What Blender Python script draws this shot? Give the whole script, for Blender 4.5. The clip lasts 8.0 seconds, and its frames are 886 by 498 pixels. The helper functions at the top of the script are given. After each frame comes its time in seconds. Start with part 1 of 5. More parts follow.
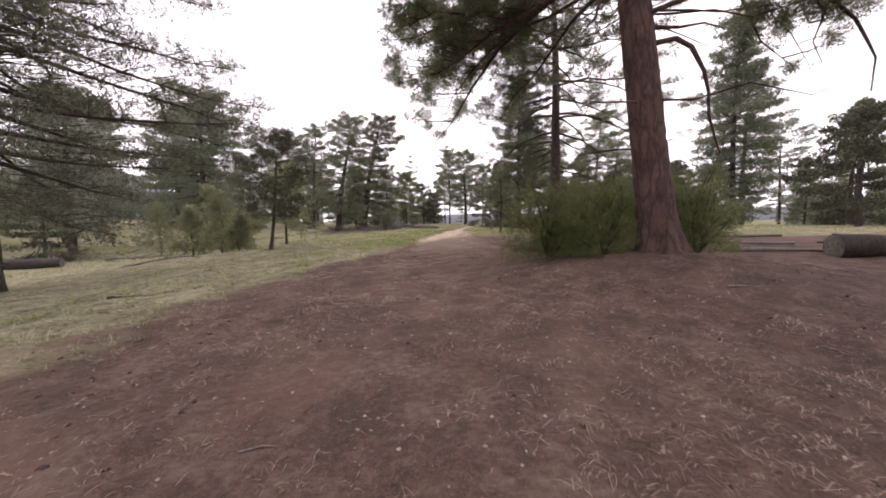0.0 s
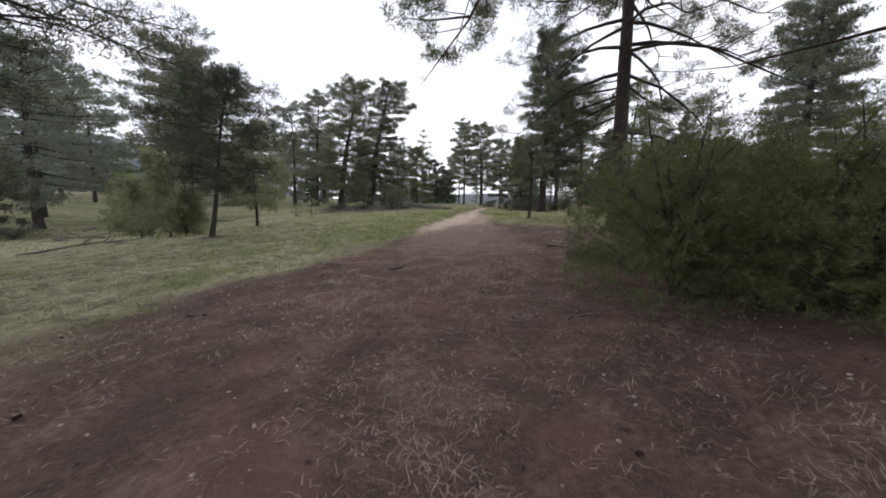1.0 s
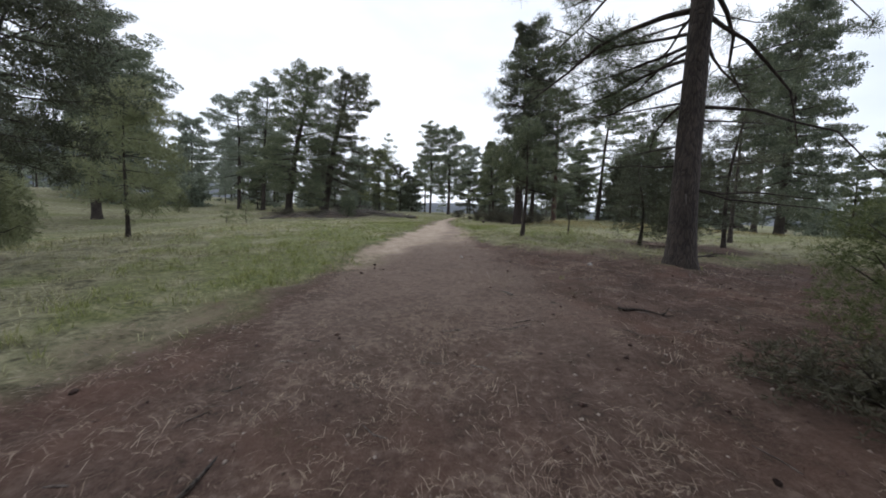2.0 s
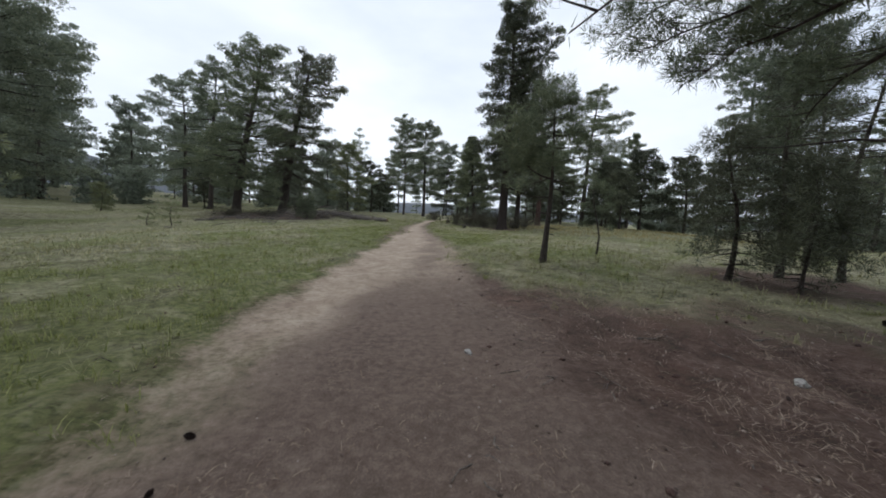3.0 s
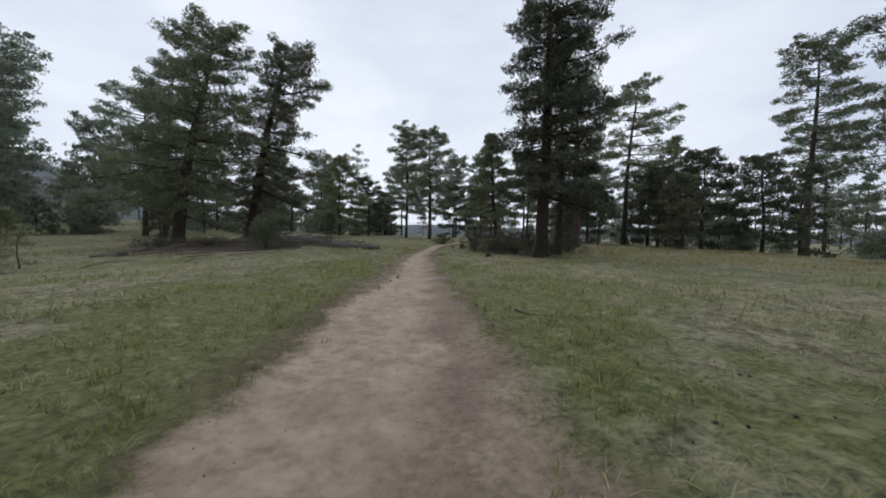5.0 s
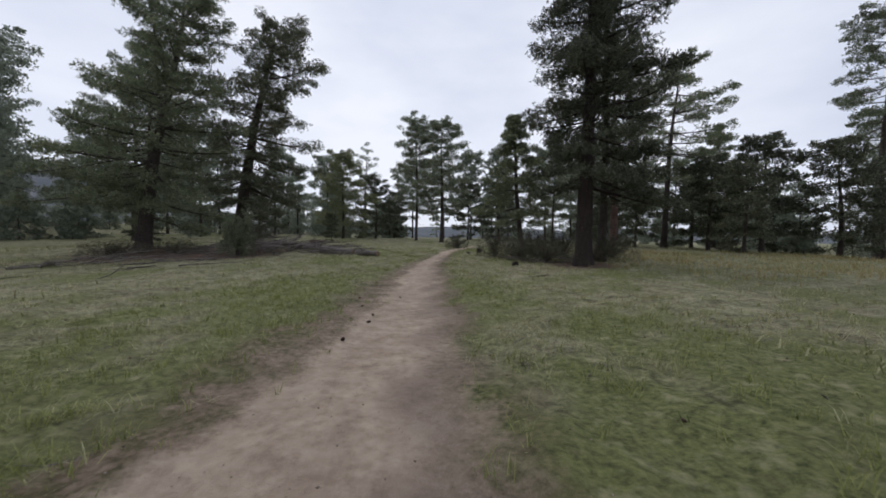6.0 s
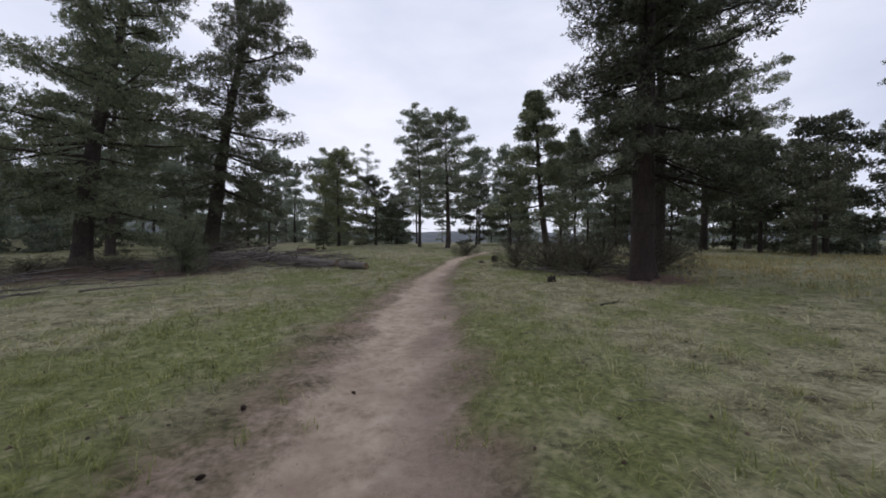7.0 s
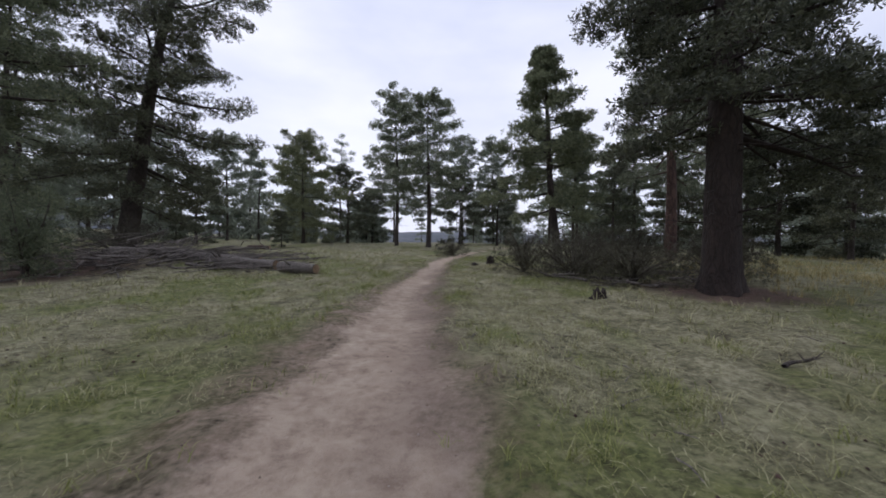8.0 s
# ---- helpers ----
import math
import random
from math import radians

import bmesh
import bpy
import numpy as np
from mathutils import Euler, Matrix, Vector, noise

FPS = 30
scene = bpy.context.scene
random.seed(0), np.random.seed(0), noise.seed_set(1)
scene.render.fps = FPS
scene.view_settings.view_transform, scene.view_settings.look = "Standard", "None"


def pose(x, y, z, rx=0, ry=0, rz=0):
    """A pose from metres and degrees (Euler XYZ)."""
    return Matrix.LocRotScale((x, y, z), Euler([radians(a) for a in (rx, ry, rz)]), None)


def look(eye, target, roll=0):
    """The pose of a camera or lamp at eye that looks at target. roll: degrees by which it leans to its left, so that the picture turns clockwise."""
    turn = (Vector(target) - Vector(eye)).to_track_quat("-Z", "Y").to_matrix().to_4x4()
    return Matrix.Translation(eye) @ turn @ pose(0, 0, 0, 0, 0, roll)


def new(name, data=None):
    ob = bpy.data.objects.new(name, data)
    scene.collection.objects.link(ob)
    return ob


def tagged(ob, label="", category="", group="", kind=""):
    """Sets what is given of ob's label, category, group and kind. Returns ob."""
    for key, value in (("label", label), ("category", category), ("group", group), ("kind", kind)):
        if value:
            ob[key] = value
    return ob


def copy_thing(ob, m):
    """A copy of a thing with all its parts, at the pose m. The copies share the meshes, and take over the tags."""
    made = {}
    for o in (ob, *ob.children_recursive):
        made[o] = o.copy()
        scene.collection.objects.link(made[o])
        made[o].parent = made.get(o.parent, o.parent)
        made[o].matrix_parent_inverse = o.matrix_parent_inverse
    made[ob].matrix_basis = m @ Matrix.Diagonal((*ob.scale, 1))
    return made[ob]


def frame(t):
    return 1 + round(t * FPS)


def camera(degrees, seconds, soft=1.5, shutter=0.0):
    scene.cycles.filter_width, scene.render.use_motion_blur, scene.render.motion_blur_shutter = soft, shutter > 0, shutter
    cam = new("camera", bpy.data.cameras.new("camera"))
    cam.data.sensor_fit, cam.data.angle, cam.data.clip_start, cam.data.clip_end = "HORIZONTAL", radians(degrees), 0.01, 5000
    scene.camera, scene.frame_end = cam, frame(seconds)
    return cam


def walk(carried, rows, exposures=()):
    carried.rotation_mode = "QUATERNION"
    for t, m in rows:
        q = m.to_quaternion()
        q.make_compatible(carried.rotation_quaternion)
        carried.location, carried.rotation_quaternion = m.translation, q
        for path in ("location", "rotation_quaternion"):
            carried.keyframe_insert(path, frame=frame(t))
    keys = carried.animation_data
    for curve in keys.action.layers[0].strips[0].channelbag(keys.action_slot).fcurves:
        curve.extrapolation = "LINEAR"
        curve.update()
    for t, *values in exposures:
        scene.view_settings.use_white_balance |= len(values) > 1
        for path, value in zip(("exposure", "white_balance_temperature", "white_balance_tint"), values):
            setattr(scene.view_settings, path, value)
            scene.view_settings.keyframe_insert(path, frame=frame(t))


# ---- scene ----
cam = camera(102.4, 8.0, soft=1.75, shutter=0.06)
PATH = [
    # seconds, x, y, z, pitch from straight down, lean, heading
    (0, 0.143, -0.071, 1.444, 86.257, 1.073, 0.438),
    (0.5, 0.252, 2.628, 1.589, 84.752, -1.286, 2.232),
    (1, 0.283, 5.295, 1.605, 82.977, -0.259, 2.711),
    (1.5, 0.152, 8.01, 1.546, 84.472, -1.58, -0.259),
    (2.8, 0.328, 14.555, 1.894, 84.411, -2.244, -6.033),
    (3, 0.369, 15.54, 1.928, 84.652, -2.718, -6.937),
    (3.5, 0.538, 18.061, 1.966, 84.447, -2.433, -7.369),
    (4, 0.68, 20.568, 1.987, 84.68, -1.759, -7.99),
    (4.5, 0.962, 23.118, 2.14, 85.794, -2.341, -7.701),
    (5, 1.162, 25.548, 2.104, 87.95, -1.137, -5.789),
    (6.5, 1.922, 32.912, 2.234, 88.466, -0.574, -2.941),
    (7, 1.978, 35.209, 2.261, 88.981, 0.294, -2.531),
    (7.5, 1.987, 37.53, 2.12, 88.897, 0.009, -2.703),
    (8, 2.041, 39.856, 2.067, 89.072, -0.428, -5.948),
]
EXPOSURES = [(0.0, 1.04, 7300, 25), (0.5, 0.58, 6750, 14), (1.0, 0.5, 6550, 11), (1.5, 0.48, 6400, 10), (3.0, 0.2, 6280, 6), (4.5, 0.02, 6330, 7), (6.5, -0.02, 6370, 12), (8.0, 0.08, 6150, 16)]
walk(cam, [(t, pose(x, y, z, rx, ry, rz)) for t, x, y, z, rx, ry, rz in PATH], EXPOSURES)

# ---------------------------------------------------------------- sky and light
world = bpy.data.worlds.new("overcast_sky")
scene.world = world
world.use_nodes = True
wn, wl = world.node_tree.nodes, world.node_tree.links
wn.clear()
w_out, w_bg = wn.new("ShaderNodeOutputWorld"), wn.new("ShaderNodeBackground")
w_sky, w_mix = wn.new("ShaderNodeTexSky"), wn.new("ShaderNodeMix")
w_sky.sky_type, w_sky.sun_disc = "NISHITA", False
w_sky.sun_elevation, w_sky.sun_rotation = radians(48), radians(-35)
w_co, w_map, w_n1, w_ramp = wn.new("ShaderNodeTexCoord"), wn.new("ShaderNodeMapping"), wn.new("ShaderNodeTexNoise"), wn.new("ShaderNodeValToRGB")
w_map.inputs["Scale"].default_value = (1.0, 1.0, 2.6)
w_n1.inputs["Scale"].default_value, w_n1.inputs["Detail"].default_value, w_n1.inputs["Roughness"].default_value = 1.6, 5, 0.5
w_ramp.color_ramp.elements[0].position, w_ramp.color_ramp.elements[1].position = 0.36, 0.68
w_ramp.color_ramp.elements[0].color, w_ramp.color_ramp.elements[1].color = (6.6, 7.1, 8.4, 1), (9.4, 9.6, 10.4, 1)
w_mix.data_type = "RGBA"
w_mix.inputs["Factor"].default_value = 0.93
w_bg.inputs["Strength"].default_value = 0.1
wl.new(w_co.outputs["Generated"], w_map.inputs["Vector"])
wl.new(w_map.outputs["Vector"], w_n1.inputs["Vector"])
wl.new(w_n1.outputs["Fac"], w_ramp.inputs["Fac"])
wl.new(w_sky.outputs["Color"], w_mix.inputs["A"])
wl.new(w_ramp.outputs["Color"], w_mix.inputs["B"])
wl.new(w_mix.outputs["Result"], w_bg.inputs["Color"])
wl.new(w_bg.outputs["Background"], w_out.inputs["Surface"])

sun = new("sun", bpy.data.lights.new("sun", "SUN"))
sun.data.energy, sun.data.angle, sun.data.color = 0.7, radians(40), (1.0, 0.96, 0.9)
sun.matrix_world = look((-20, 30, 40), (0, 30 - 25, 0))


# ---------------------------------------------------------------- node helpers and materials
def material(name):
    m = bpy.data.materials.new(name)
    m.use_nodes = True
    n, l = m.node_tree.nodes, m.node_tree.links
    return m, n, l, n["Principled BSDF"]


def noise_node(n, l, scale, detail=4, vector=None, rough=0.55):
    t = n.new("ShaderNodeTexNoise")
    t.inputs["Scale"].default_value, t.inputs["Detail"].default_value, t.inputs["Roughness"].default_value = scale, detail, rough
    if vector:
        l.new(vector, t.inputs["Vector"])
    return t.outputs["Fac"]


def ramp_node(n, l, fac, stops):
    r = n.new("ShaderNodeValToRGB")
    e = r.color_ramp.elements
    while len(e) < len(stops):
        e.new(0.5)
    for k, (p, c) in enumerate(stops):
        e[k].position, e[k].color = p, (*c, 1)
    l.new(fac, r.inputs["Fac"])
    return r.outputs["Color"]


def blend(n, l, fac, a, b, kind="MIX"):
    x = n.new("ShaderNodeMix")
    x.data_type, x.blend_type = "RGBA", kind
    for sock, v in ((x.inputs["Factor"], fac), (x.inputs["A"], a), (x.inputs["B"], b)):
        if hasattr(v, "is_output"):
            l.new(v, sock)
        else:
            sock.default_value = v if isinstance(v, float) else (*v, 1)
    return x.outputs["Result"]


def maths(n, l, op, a, b, clamp=False):
    x = n.new("ShaderNodeMath")
    x.operation, x.use_clamp = op, clamp
    for k, v in enumerate((a, b)):
        if hasattr(v, "is_output"):
            l.new(v, x.inputs[k])
        else:
            x.inputs[k].default_value = v
    return x.outputs["Value"]


def bumped(n, l, bsdf, height, strength, distance):
    b = n.new("ShaderNodeBump")
    b.inputs["Strength"].default_value, b.inputs["Distance"].default_value = strength, distance
    l.new(height, b.inputs["Height"])
    l.new(b.outputs["Normal"], bsdf.inputs["Normal"])


def foliage_material(name, dark, mid, light, glow=0.25):
    m, n, l, bsdf = material(name)
    geo = n.new("ShaderNodeNewGeometry")
    where = n.new("ShaderNodeTexCoord").outputs["Object"]
    clump = noise_node(n, l, 1.1, 3, where)
    info = n.new("ShaderNodeObjectInfo")
    v = maths(n, l, "MULTIPLY_ADD", clump, 0.75)
    v.node.inputs[2].default_value = -0.12
    v = maths(n, l, "ADD", v, maths(n, l, "MULTIPLY", geo.outputs["Random Per Island"], 0.35))
    v = maths(n, l, "ADD", v, maths(n, l, "MULTIPLY", info.outputs["Random"], 0.16))
    col = ramp_node(n, l, v, [(0.2, dark), (0.5, mid), (0.85, light)])
    l.new(col, bsdf.inputs["Base Color"])
    bsdf.inputs["Roughness"].default_value = 0.55
    bsdf.inputs["Specular IOR Level"].default_value = 0.3
    tr = n.new("ShaderNodeBsdfTranslucent")
    l.new(col, tr.inputs["Color"])
    mix = n.new("ShaderNodeMixShader")
    mix.inputs["Fac"].default_value = glow
    l.new(bsdf.outputs["BSDF"], mix.inputs[1])
    l.new(tr.outputs["BSDF"], mix.inputs[2])
    l.new(mix.outputs["Shader"], n["Material Output"].inputs["Surface"])
    return m


def bark_material(name, dark, mid, light, plate=9.0):
    m, n, l, bsdf = material(name)
    where = n.new("ShaderNodeTexCoord").outputs["Object"]
    mp = n.new("ShaderNodeMapping")
    mp.inputs["Scale"].default_value = (1, 1, 0.28)
    l.new(where, mp.inputs["Vector"])
    vor = n.new("ShaderNodeTexVoronoi")
    vor.feature = "DISTANCE_TO_EDGE"
    vor.inputs["Scale"].default_value = plate
    wob = n.new("ShaderNodeVectorMath")
    wob.operation = "ADD"
    wn_ = n.new("ShaderNodeTexNoise")
    wn_.inputs["Scale"].default_value = 5
    l.new(mp.outputs["Vector"], wn_.inputs["Vector"])
    sc = n.new("ShaderNodeVectorMath")
    sc.operation = "SCALE"
    sc.inputs["Scale"].default_value = 0.3
    l.new(wn_.outputs["Color"], sc.inputs[0])
    l.new(mp.outputs["Vector"], wob.inputs[0])
    l.new(sc.outputs["Vector"], wob.inputs[1])
    l.new(wob.outputs["Vector"], vor.inputs["Vector"])
    fine = noise_node(n, l, 34, 5, mp.outputs["Vector"])
    broad = noise_node(n, l, 1.3, 3, where)
    v = maths(n, l, "MULTIPLY", maths(n, l, "MULTIPLY", vor.outputs["Distance"], 5.5, True), 0.26)
    v = maths(n, l, "ADD", v, maths(n, l, "MULTIPLY", fine, 0.6))
    v = maths(n, l, "ADD", v, maths(n, l, "MULTIPLY", broad, 0.5))
    v = maths(n, l, "SUBTRACT", v, 0.25)
    l.new(ramp_node(n, l, v, [(0.12, dark), (0.5, mid), (0.95, light)]), bsdf.inputs["Base Color"])
    bsdf.inputs["Roughness"].default_value = 0.9
    bumped(n, l, bsdf, v, 0.9, 0.05)
    return m


NEEDLES = foliage_material("pine_needles", (0.059, 0.073, 0.045), (0.159, 0.184, 0.111), (0.319, 0.342, 0.206), 0.38)
# darker copy of NEEDLES: shade of backlit and sheltered crowns put into the colour
NEEDLES_SHADED = foliage_material("shaded_pine_needles", (0.029, 0.034, 0.023), (0.091, 0.101, 0.065), (0.221, 0.227, 0.143), 0.28)
# paler bluish copy of NEEDLES: distance haze put into the colour of far pines
NEEDLES_HAZED = foliage_material("hazed_pine_needles", (0.135, 0.158, 0.125), (0.24, 0.272, 0.212), (0.34, 0.37, 0.28), 0.52)
# the same haze at about half strength, for pines at middle distance
NEEDLES_MID = foliage_material("faintly_hazed_pine_needles", (0.085, 0.1, 0.072), (0.19, 0.216, 0.15), (0.315, 0.34, 0.23), 0.45)
NEEDLES_YOUNG = foliage_material("young_pine_needles", (0.13, 0.146, 0.08), (0.235, 0.255, 0.145), (0.34, 0.355, 0.205), 0.48)
NEEDLES_BUSH = foliage_material("bush_needles", (0.066, 0.084, 0.032), (0.16, 0.186, 0.076), (0.26, 0.28, 0.125), 0.42)
SCRUB = foliage_material("scrub_leaves", (0.045, 0.042, 0.028), (0.095, 0.09, 0.06), (0.16, 0.15, 0.1), 0.2)
# reddish bark, darkened further: shade below the dense crown is in the colour
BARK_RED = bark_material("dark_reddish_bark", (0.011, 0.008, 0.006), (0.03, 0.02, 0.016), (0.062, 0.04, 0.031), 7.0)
BARK_OLD = bark_material("orange_plated_bark", (0.016, 0.01, 0.008), (0.078, 0.044, 0.035), (0.175, 0.105, 0.082), 4.5)
BARK_DARK = bark_material("dark_furrowed_bark", (0.012, 0.01, 0.009), (0.06, 0.047, 0.04), (0.13, 0.1, 0.084), 12.0)
BARK_DEAD = bark_material("weathered_grey_wood", (0.04, 0.034, 0.03), (0.17, 0.148, 0.13), (0.34, 0.3, 0.27), 18.0)
CUT_WOOD = bark_material("sawn_log_end", (0.1, 0.06, 0.035), (0.28, 0.19, 0.12), (0.4, 0.3, 0.2), 22.0)


# ---------------------------------------------------------------- the lie of the land
def smooth(a, b, x):
    u = np.clip((x - a) / (b - a), 0, 1)
    return u * u * (3 - 2 * u)


PROFILE_Y = np.array([-400, -40, -5, 0, 5, 10, 15, 20, 26, 33, 39, 46, 54, 64, 78, 100, 150, 400], float)
PROFILE_Z = np.array([-2, -0.6, 0.05, 0.14, 0.27, 0.33, 0.55, 0.72, 0.84, 0.93, 0.82, 0.86, 1.1, 1.35, 1.75, 2.1, 2.2, 2.5])
PROFILE_M = np.gradient(PROFILE_Z, PROFILE_Y)


def profile(y):
    y = np.clip(y, -400, 400)
    i = np.clip(np.searchsorted(PROFILE_Y, y) - 1, 0, len(PROFILE_Y) - 2)
    h = PROFILE_Y[i + 1] - PROFILE_Y[i]
    u = np.clip((y - PROFILE_Y[i]) / h, 0, 1)
    return ((2 * u**3 - 3 * u**2 + 1) * PROFILE_Z[i] + (u**3 - 2 * u**2 + u) * h * PROFILE_M[i]
            + (3 * u**2 - 2 * u**3) * PROFILE_Z[i + 1] + (u**3 - u**2) * h * PROFILE_M[i + 1])


def land(x, y):
    """The height of the ground, without its small bumps."""
    x, y = np.asarray(x, float), np.asarray(y, float)
    near = 1 - smooth(30, 58, y)
    z = profile(y) - 1.75 * smooth(-3, -27, x) * near - 0.55 * smooth(-20, -34, x) * (1 - near) * (1 - smooth(62, 95, y))
    z = z + 0.5 * np.exp(-(((x - 5.0) / 2.6) ** 2 + ((y - 7.6) / 3.0) ** 2))
    z = z + smooth(-45, -75, x) * 2.2 + smooth(60, 140, y) * smooth(-6, -40, x) * 0.8
    z = z - 1.6 * smooth(26, 70, x) * smooth(15, 40, y)
    z = z + 0.17 * np.exp(-(((x - 5.2) / 2.8) ** 2 + ((y - 26.5) / 5.5) ** 2)) + 0.3 * np.exp(-(((x + 7.0) / 3.6) ** 2 + ((y - 54.6) / 1.9) ** 2))
    z = z + 0.22 * np.exp(-(((x + 7.5) / 4.5) ** 2 + ((y - 77) / 9.0) ** 2)) + 0.25 * np.exp(-(((x + 10) / 7) ** 2 + ((y - 57) / 5.0) ** 2))
    return z


TRAIL_Y = np.array([-40, 0, 10, 18, 22, 26, 33, 37, 43, 47, 51, 58, 66, 76, 90], float)
TRAIL_X = np.array([0, -0.3, -0.4, -0.42, 0.1, 0.7, 1.35, 1.6, 1.78, 2.05, 2.6, 4.0, 7.0, 13, 24], float)
TRAIL_W = np.array([1.1, 1.1, 1.1, 1.1, 1.15, 1.15, 1.0, 0.85, 0.78, 0.66, 0.56, 0.46, 0.45, 0.45, 0.45], float)


def hum(x, y, f, seed=0.0):
    """Cheap smooth variation, about -1 to 1, from crossed waves."""
    s = 0
    for k, (a, b) in enumerate(((1, 0.3), (-0.4, 1.1), (0.8, -0.9), (1.3, 0.7), (-1.1, 0.45))):
        s = s + np.sin(f * (a * x + b * y) * (1 + 0.37 * k) + 1.7 * k + seed)
    return s / 3


def off_trail(x, y):
    """Metres outside the edge of the trodden trail (negative on it)."""
    rag = 0.15 * hum(x, y, 1.25, 11) + 0.09 * hum(x, y, 3.7, 12) + 0.04 * hum(x, y, 9.0, 13)
    return np.abs(x - np.interp(y, TRAIL_Y, TRAIL_X)) - np.interp(y, TRAIL_Y, TRAIL_W) + rag * np.interp(y, [40, 60], [1.0, 0.4])


def needle_litter(x, y):
    """1 where the ground lies under brown needles, 0 in the grass."""
    left = np.interp(y, [-40, 3, 7, 11, 14, 17, 22, 30], [-4.3, -4.0, -3.7, -3.2, -2.2, -1.2, -0.4, 0.4])
    far = np.interp(x, [1.5, 2.4, 4, 8, 14, 30], [24.5, 21.5, 20.2, 19.6, 19.0, 16.0])
    fray = 0.45 * hum(x, y, 0.9, 41) + 0.3 * hum(x, y, 2.7, 42)
    a = smooth(-0.95, 0.75, x - left + fray * 0.8) * smooth(2.0, -2.4, y - far + 1.6 * fray)
    under = 0.0
    for tx, ty, r in ((9.9, 48, 2.2), (-14.2, 62, 3.2), (-16.4, 55, 3.0), (-9, 57, 3.0), (-9.5, 52.0, 3.4), (-14.0, 52.0, 4.2), (18, 60, 3.0), (9.2, 22.5, 2.6), (-8.6, 17.7, 0.7)):
        under = np.maximum(under, smooth(r * 1.25, r * 0.5, np.hypot(x - tx, y - ty)))
    d = off_trail(x, y)
    left_side = x < np.interp(y, TRAIL_Y, TRAIL_X)
    wide = np.where(left_side, np.interp(y, [26, 34, 41, 46, 54], [0.35, 1.3, 1.6, 1.1, 0.5]), np.interp(y, [18, 24, 30, 40], [1.4, 1.1, 0.6, 0.5]))
    verge = smooth(1.0, 0.1, d / wide) * np.where(left_side, np.interp(y, [26, 33, 46, 54], [0.45, 0.74, 0.7, 0.45]), 0.45)
    return np.clip(np.maximum(np.maximum(a, under * 0.85), verge), 0, 1)


def ground(x, y):
    """The ground's height, bumps and all."""
    d = off_trail(x, y)
    on = smooth(0.3, -0.3, d)
    z = land(x, y) - 0.06 * smooth(0.25, -0.35, d) * smooth(14, 20, y)
    z = z + (0.03 + 0.035 * (1 - on)) * hum(x, y, 1.3) * 0.6 + (0.012 + 0.016 * (1 - on)) * hum(x, y, 5.1, 2) + 0.006 * hum(x, y, 13, 4)
    return z


def zg(x, y):
    return float(ground(np.float64(x), np.float64(y)))


# ---------------------------------------------------------------- mesh helpers
def mesh_object(name, verts, tris, mat, parent=None, label="", quads=None, soft_shade=True):
    """One mesh object out of arrays of vertices, triangles and quads."""
    verts = np.asarray(verts, np.float32)
    tris = np.asarray(tris if tris is not None else np.zeros((0, 3)), np.int32).reshape(-1, 3)
    quads = np.asarray(quads if quads is not None else np.zeros((0, 4)), np.int32).reshape(-1, 4)
    me = bpy.data.meshes.new(name)
    me.vertices.add(len(verts))
    me.vertices.foreach_set("co", verts.ravel())
    me.loops.add(tris.size + quads.size)
    me.loops.foreach_set("vertex_index", np.concatenate([tris.ravel(), quads.ravel()]))
    me.polygons.add(len(tris) + len(quads))
    starts = np.concatenate([np.arange(len(tris)) * 3, len(tris) * 3 + np.arange(len(quads)) * 4])
    me.polygons.foreach_set("loop_start", starts.astype(np.int32))
    me.polygons.foreach_set("use_smooth", np.full(len(starts), soft_shade))
    me.update(calc_edges=True)
    me.validate()
    me.materials.append(mat)
    ob = new(name, me)
    if parent:
        ob.parent = parent
    if label:
        tagged(ob, label)
    return ob


class Wood:
    """Collects tapered tubes."""

    def __init__(self):
        self.v, self.q, self.n = [], [], 0

    def tube(self, pts, radii, sides=6, rough=0.0, rng=None):
        pts, radii = np.asarray(pts, float), np.asarray(radii, float)
        tang = np.gradient(pts, axis=0)
        tang /= np.linalg.norm(tang, axis=1)[:, None] + 1e-9
        ref = np.array([0.0, 0.0, 1.0]) if abs(tang[0][2]) < 0.7 else np.array([1.0, 0.0, 0.0])
        a = np.cross(tang, ref)
        a /= np.linalg.norm(a, axis=1)[:, None] + 1e-9
        b = np.cross(tang, a)
        ang = np.linspace(0, 2 * np.pi, sides, endpoint=False)
        r = radii[:, None] * np.ones(sides)
        if rough and rng is not None:
            r = r * (1 + rough * rng.normal(size=(len(pts), sides)))
        ring = pts[:, None] + r[..., None] * (np.cos(ang)[None, :, None] * a[:, None] + np.sin(ang)[None, :, None] * b[:, None])
        k = self.n
        self.v.append(ring.reshape(-1, 3))
        i, j = np.meshgrid(np.arange(len(pts) - 1), np.arange(sides), indexing="ij")
        j2 = (j + 1) % sides
        self.q.append(np.stack([k + i * sides + j, k + i * sides + j2, k + (i + 1) * sides + j2, k + (i + 1) * sides + j], -1).reshape(-1, 4))
        self.n += len(pts) * sides

    def obj(self, name, mat, parent=None, label=""):
        return mesh_object(name, np.concatenate(self.v), None, mat, parent, label, np.concatenate(self.q))


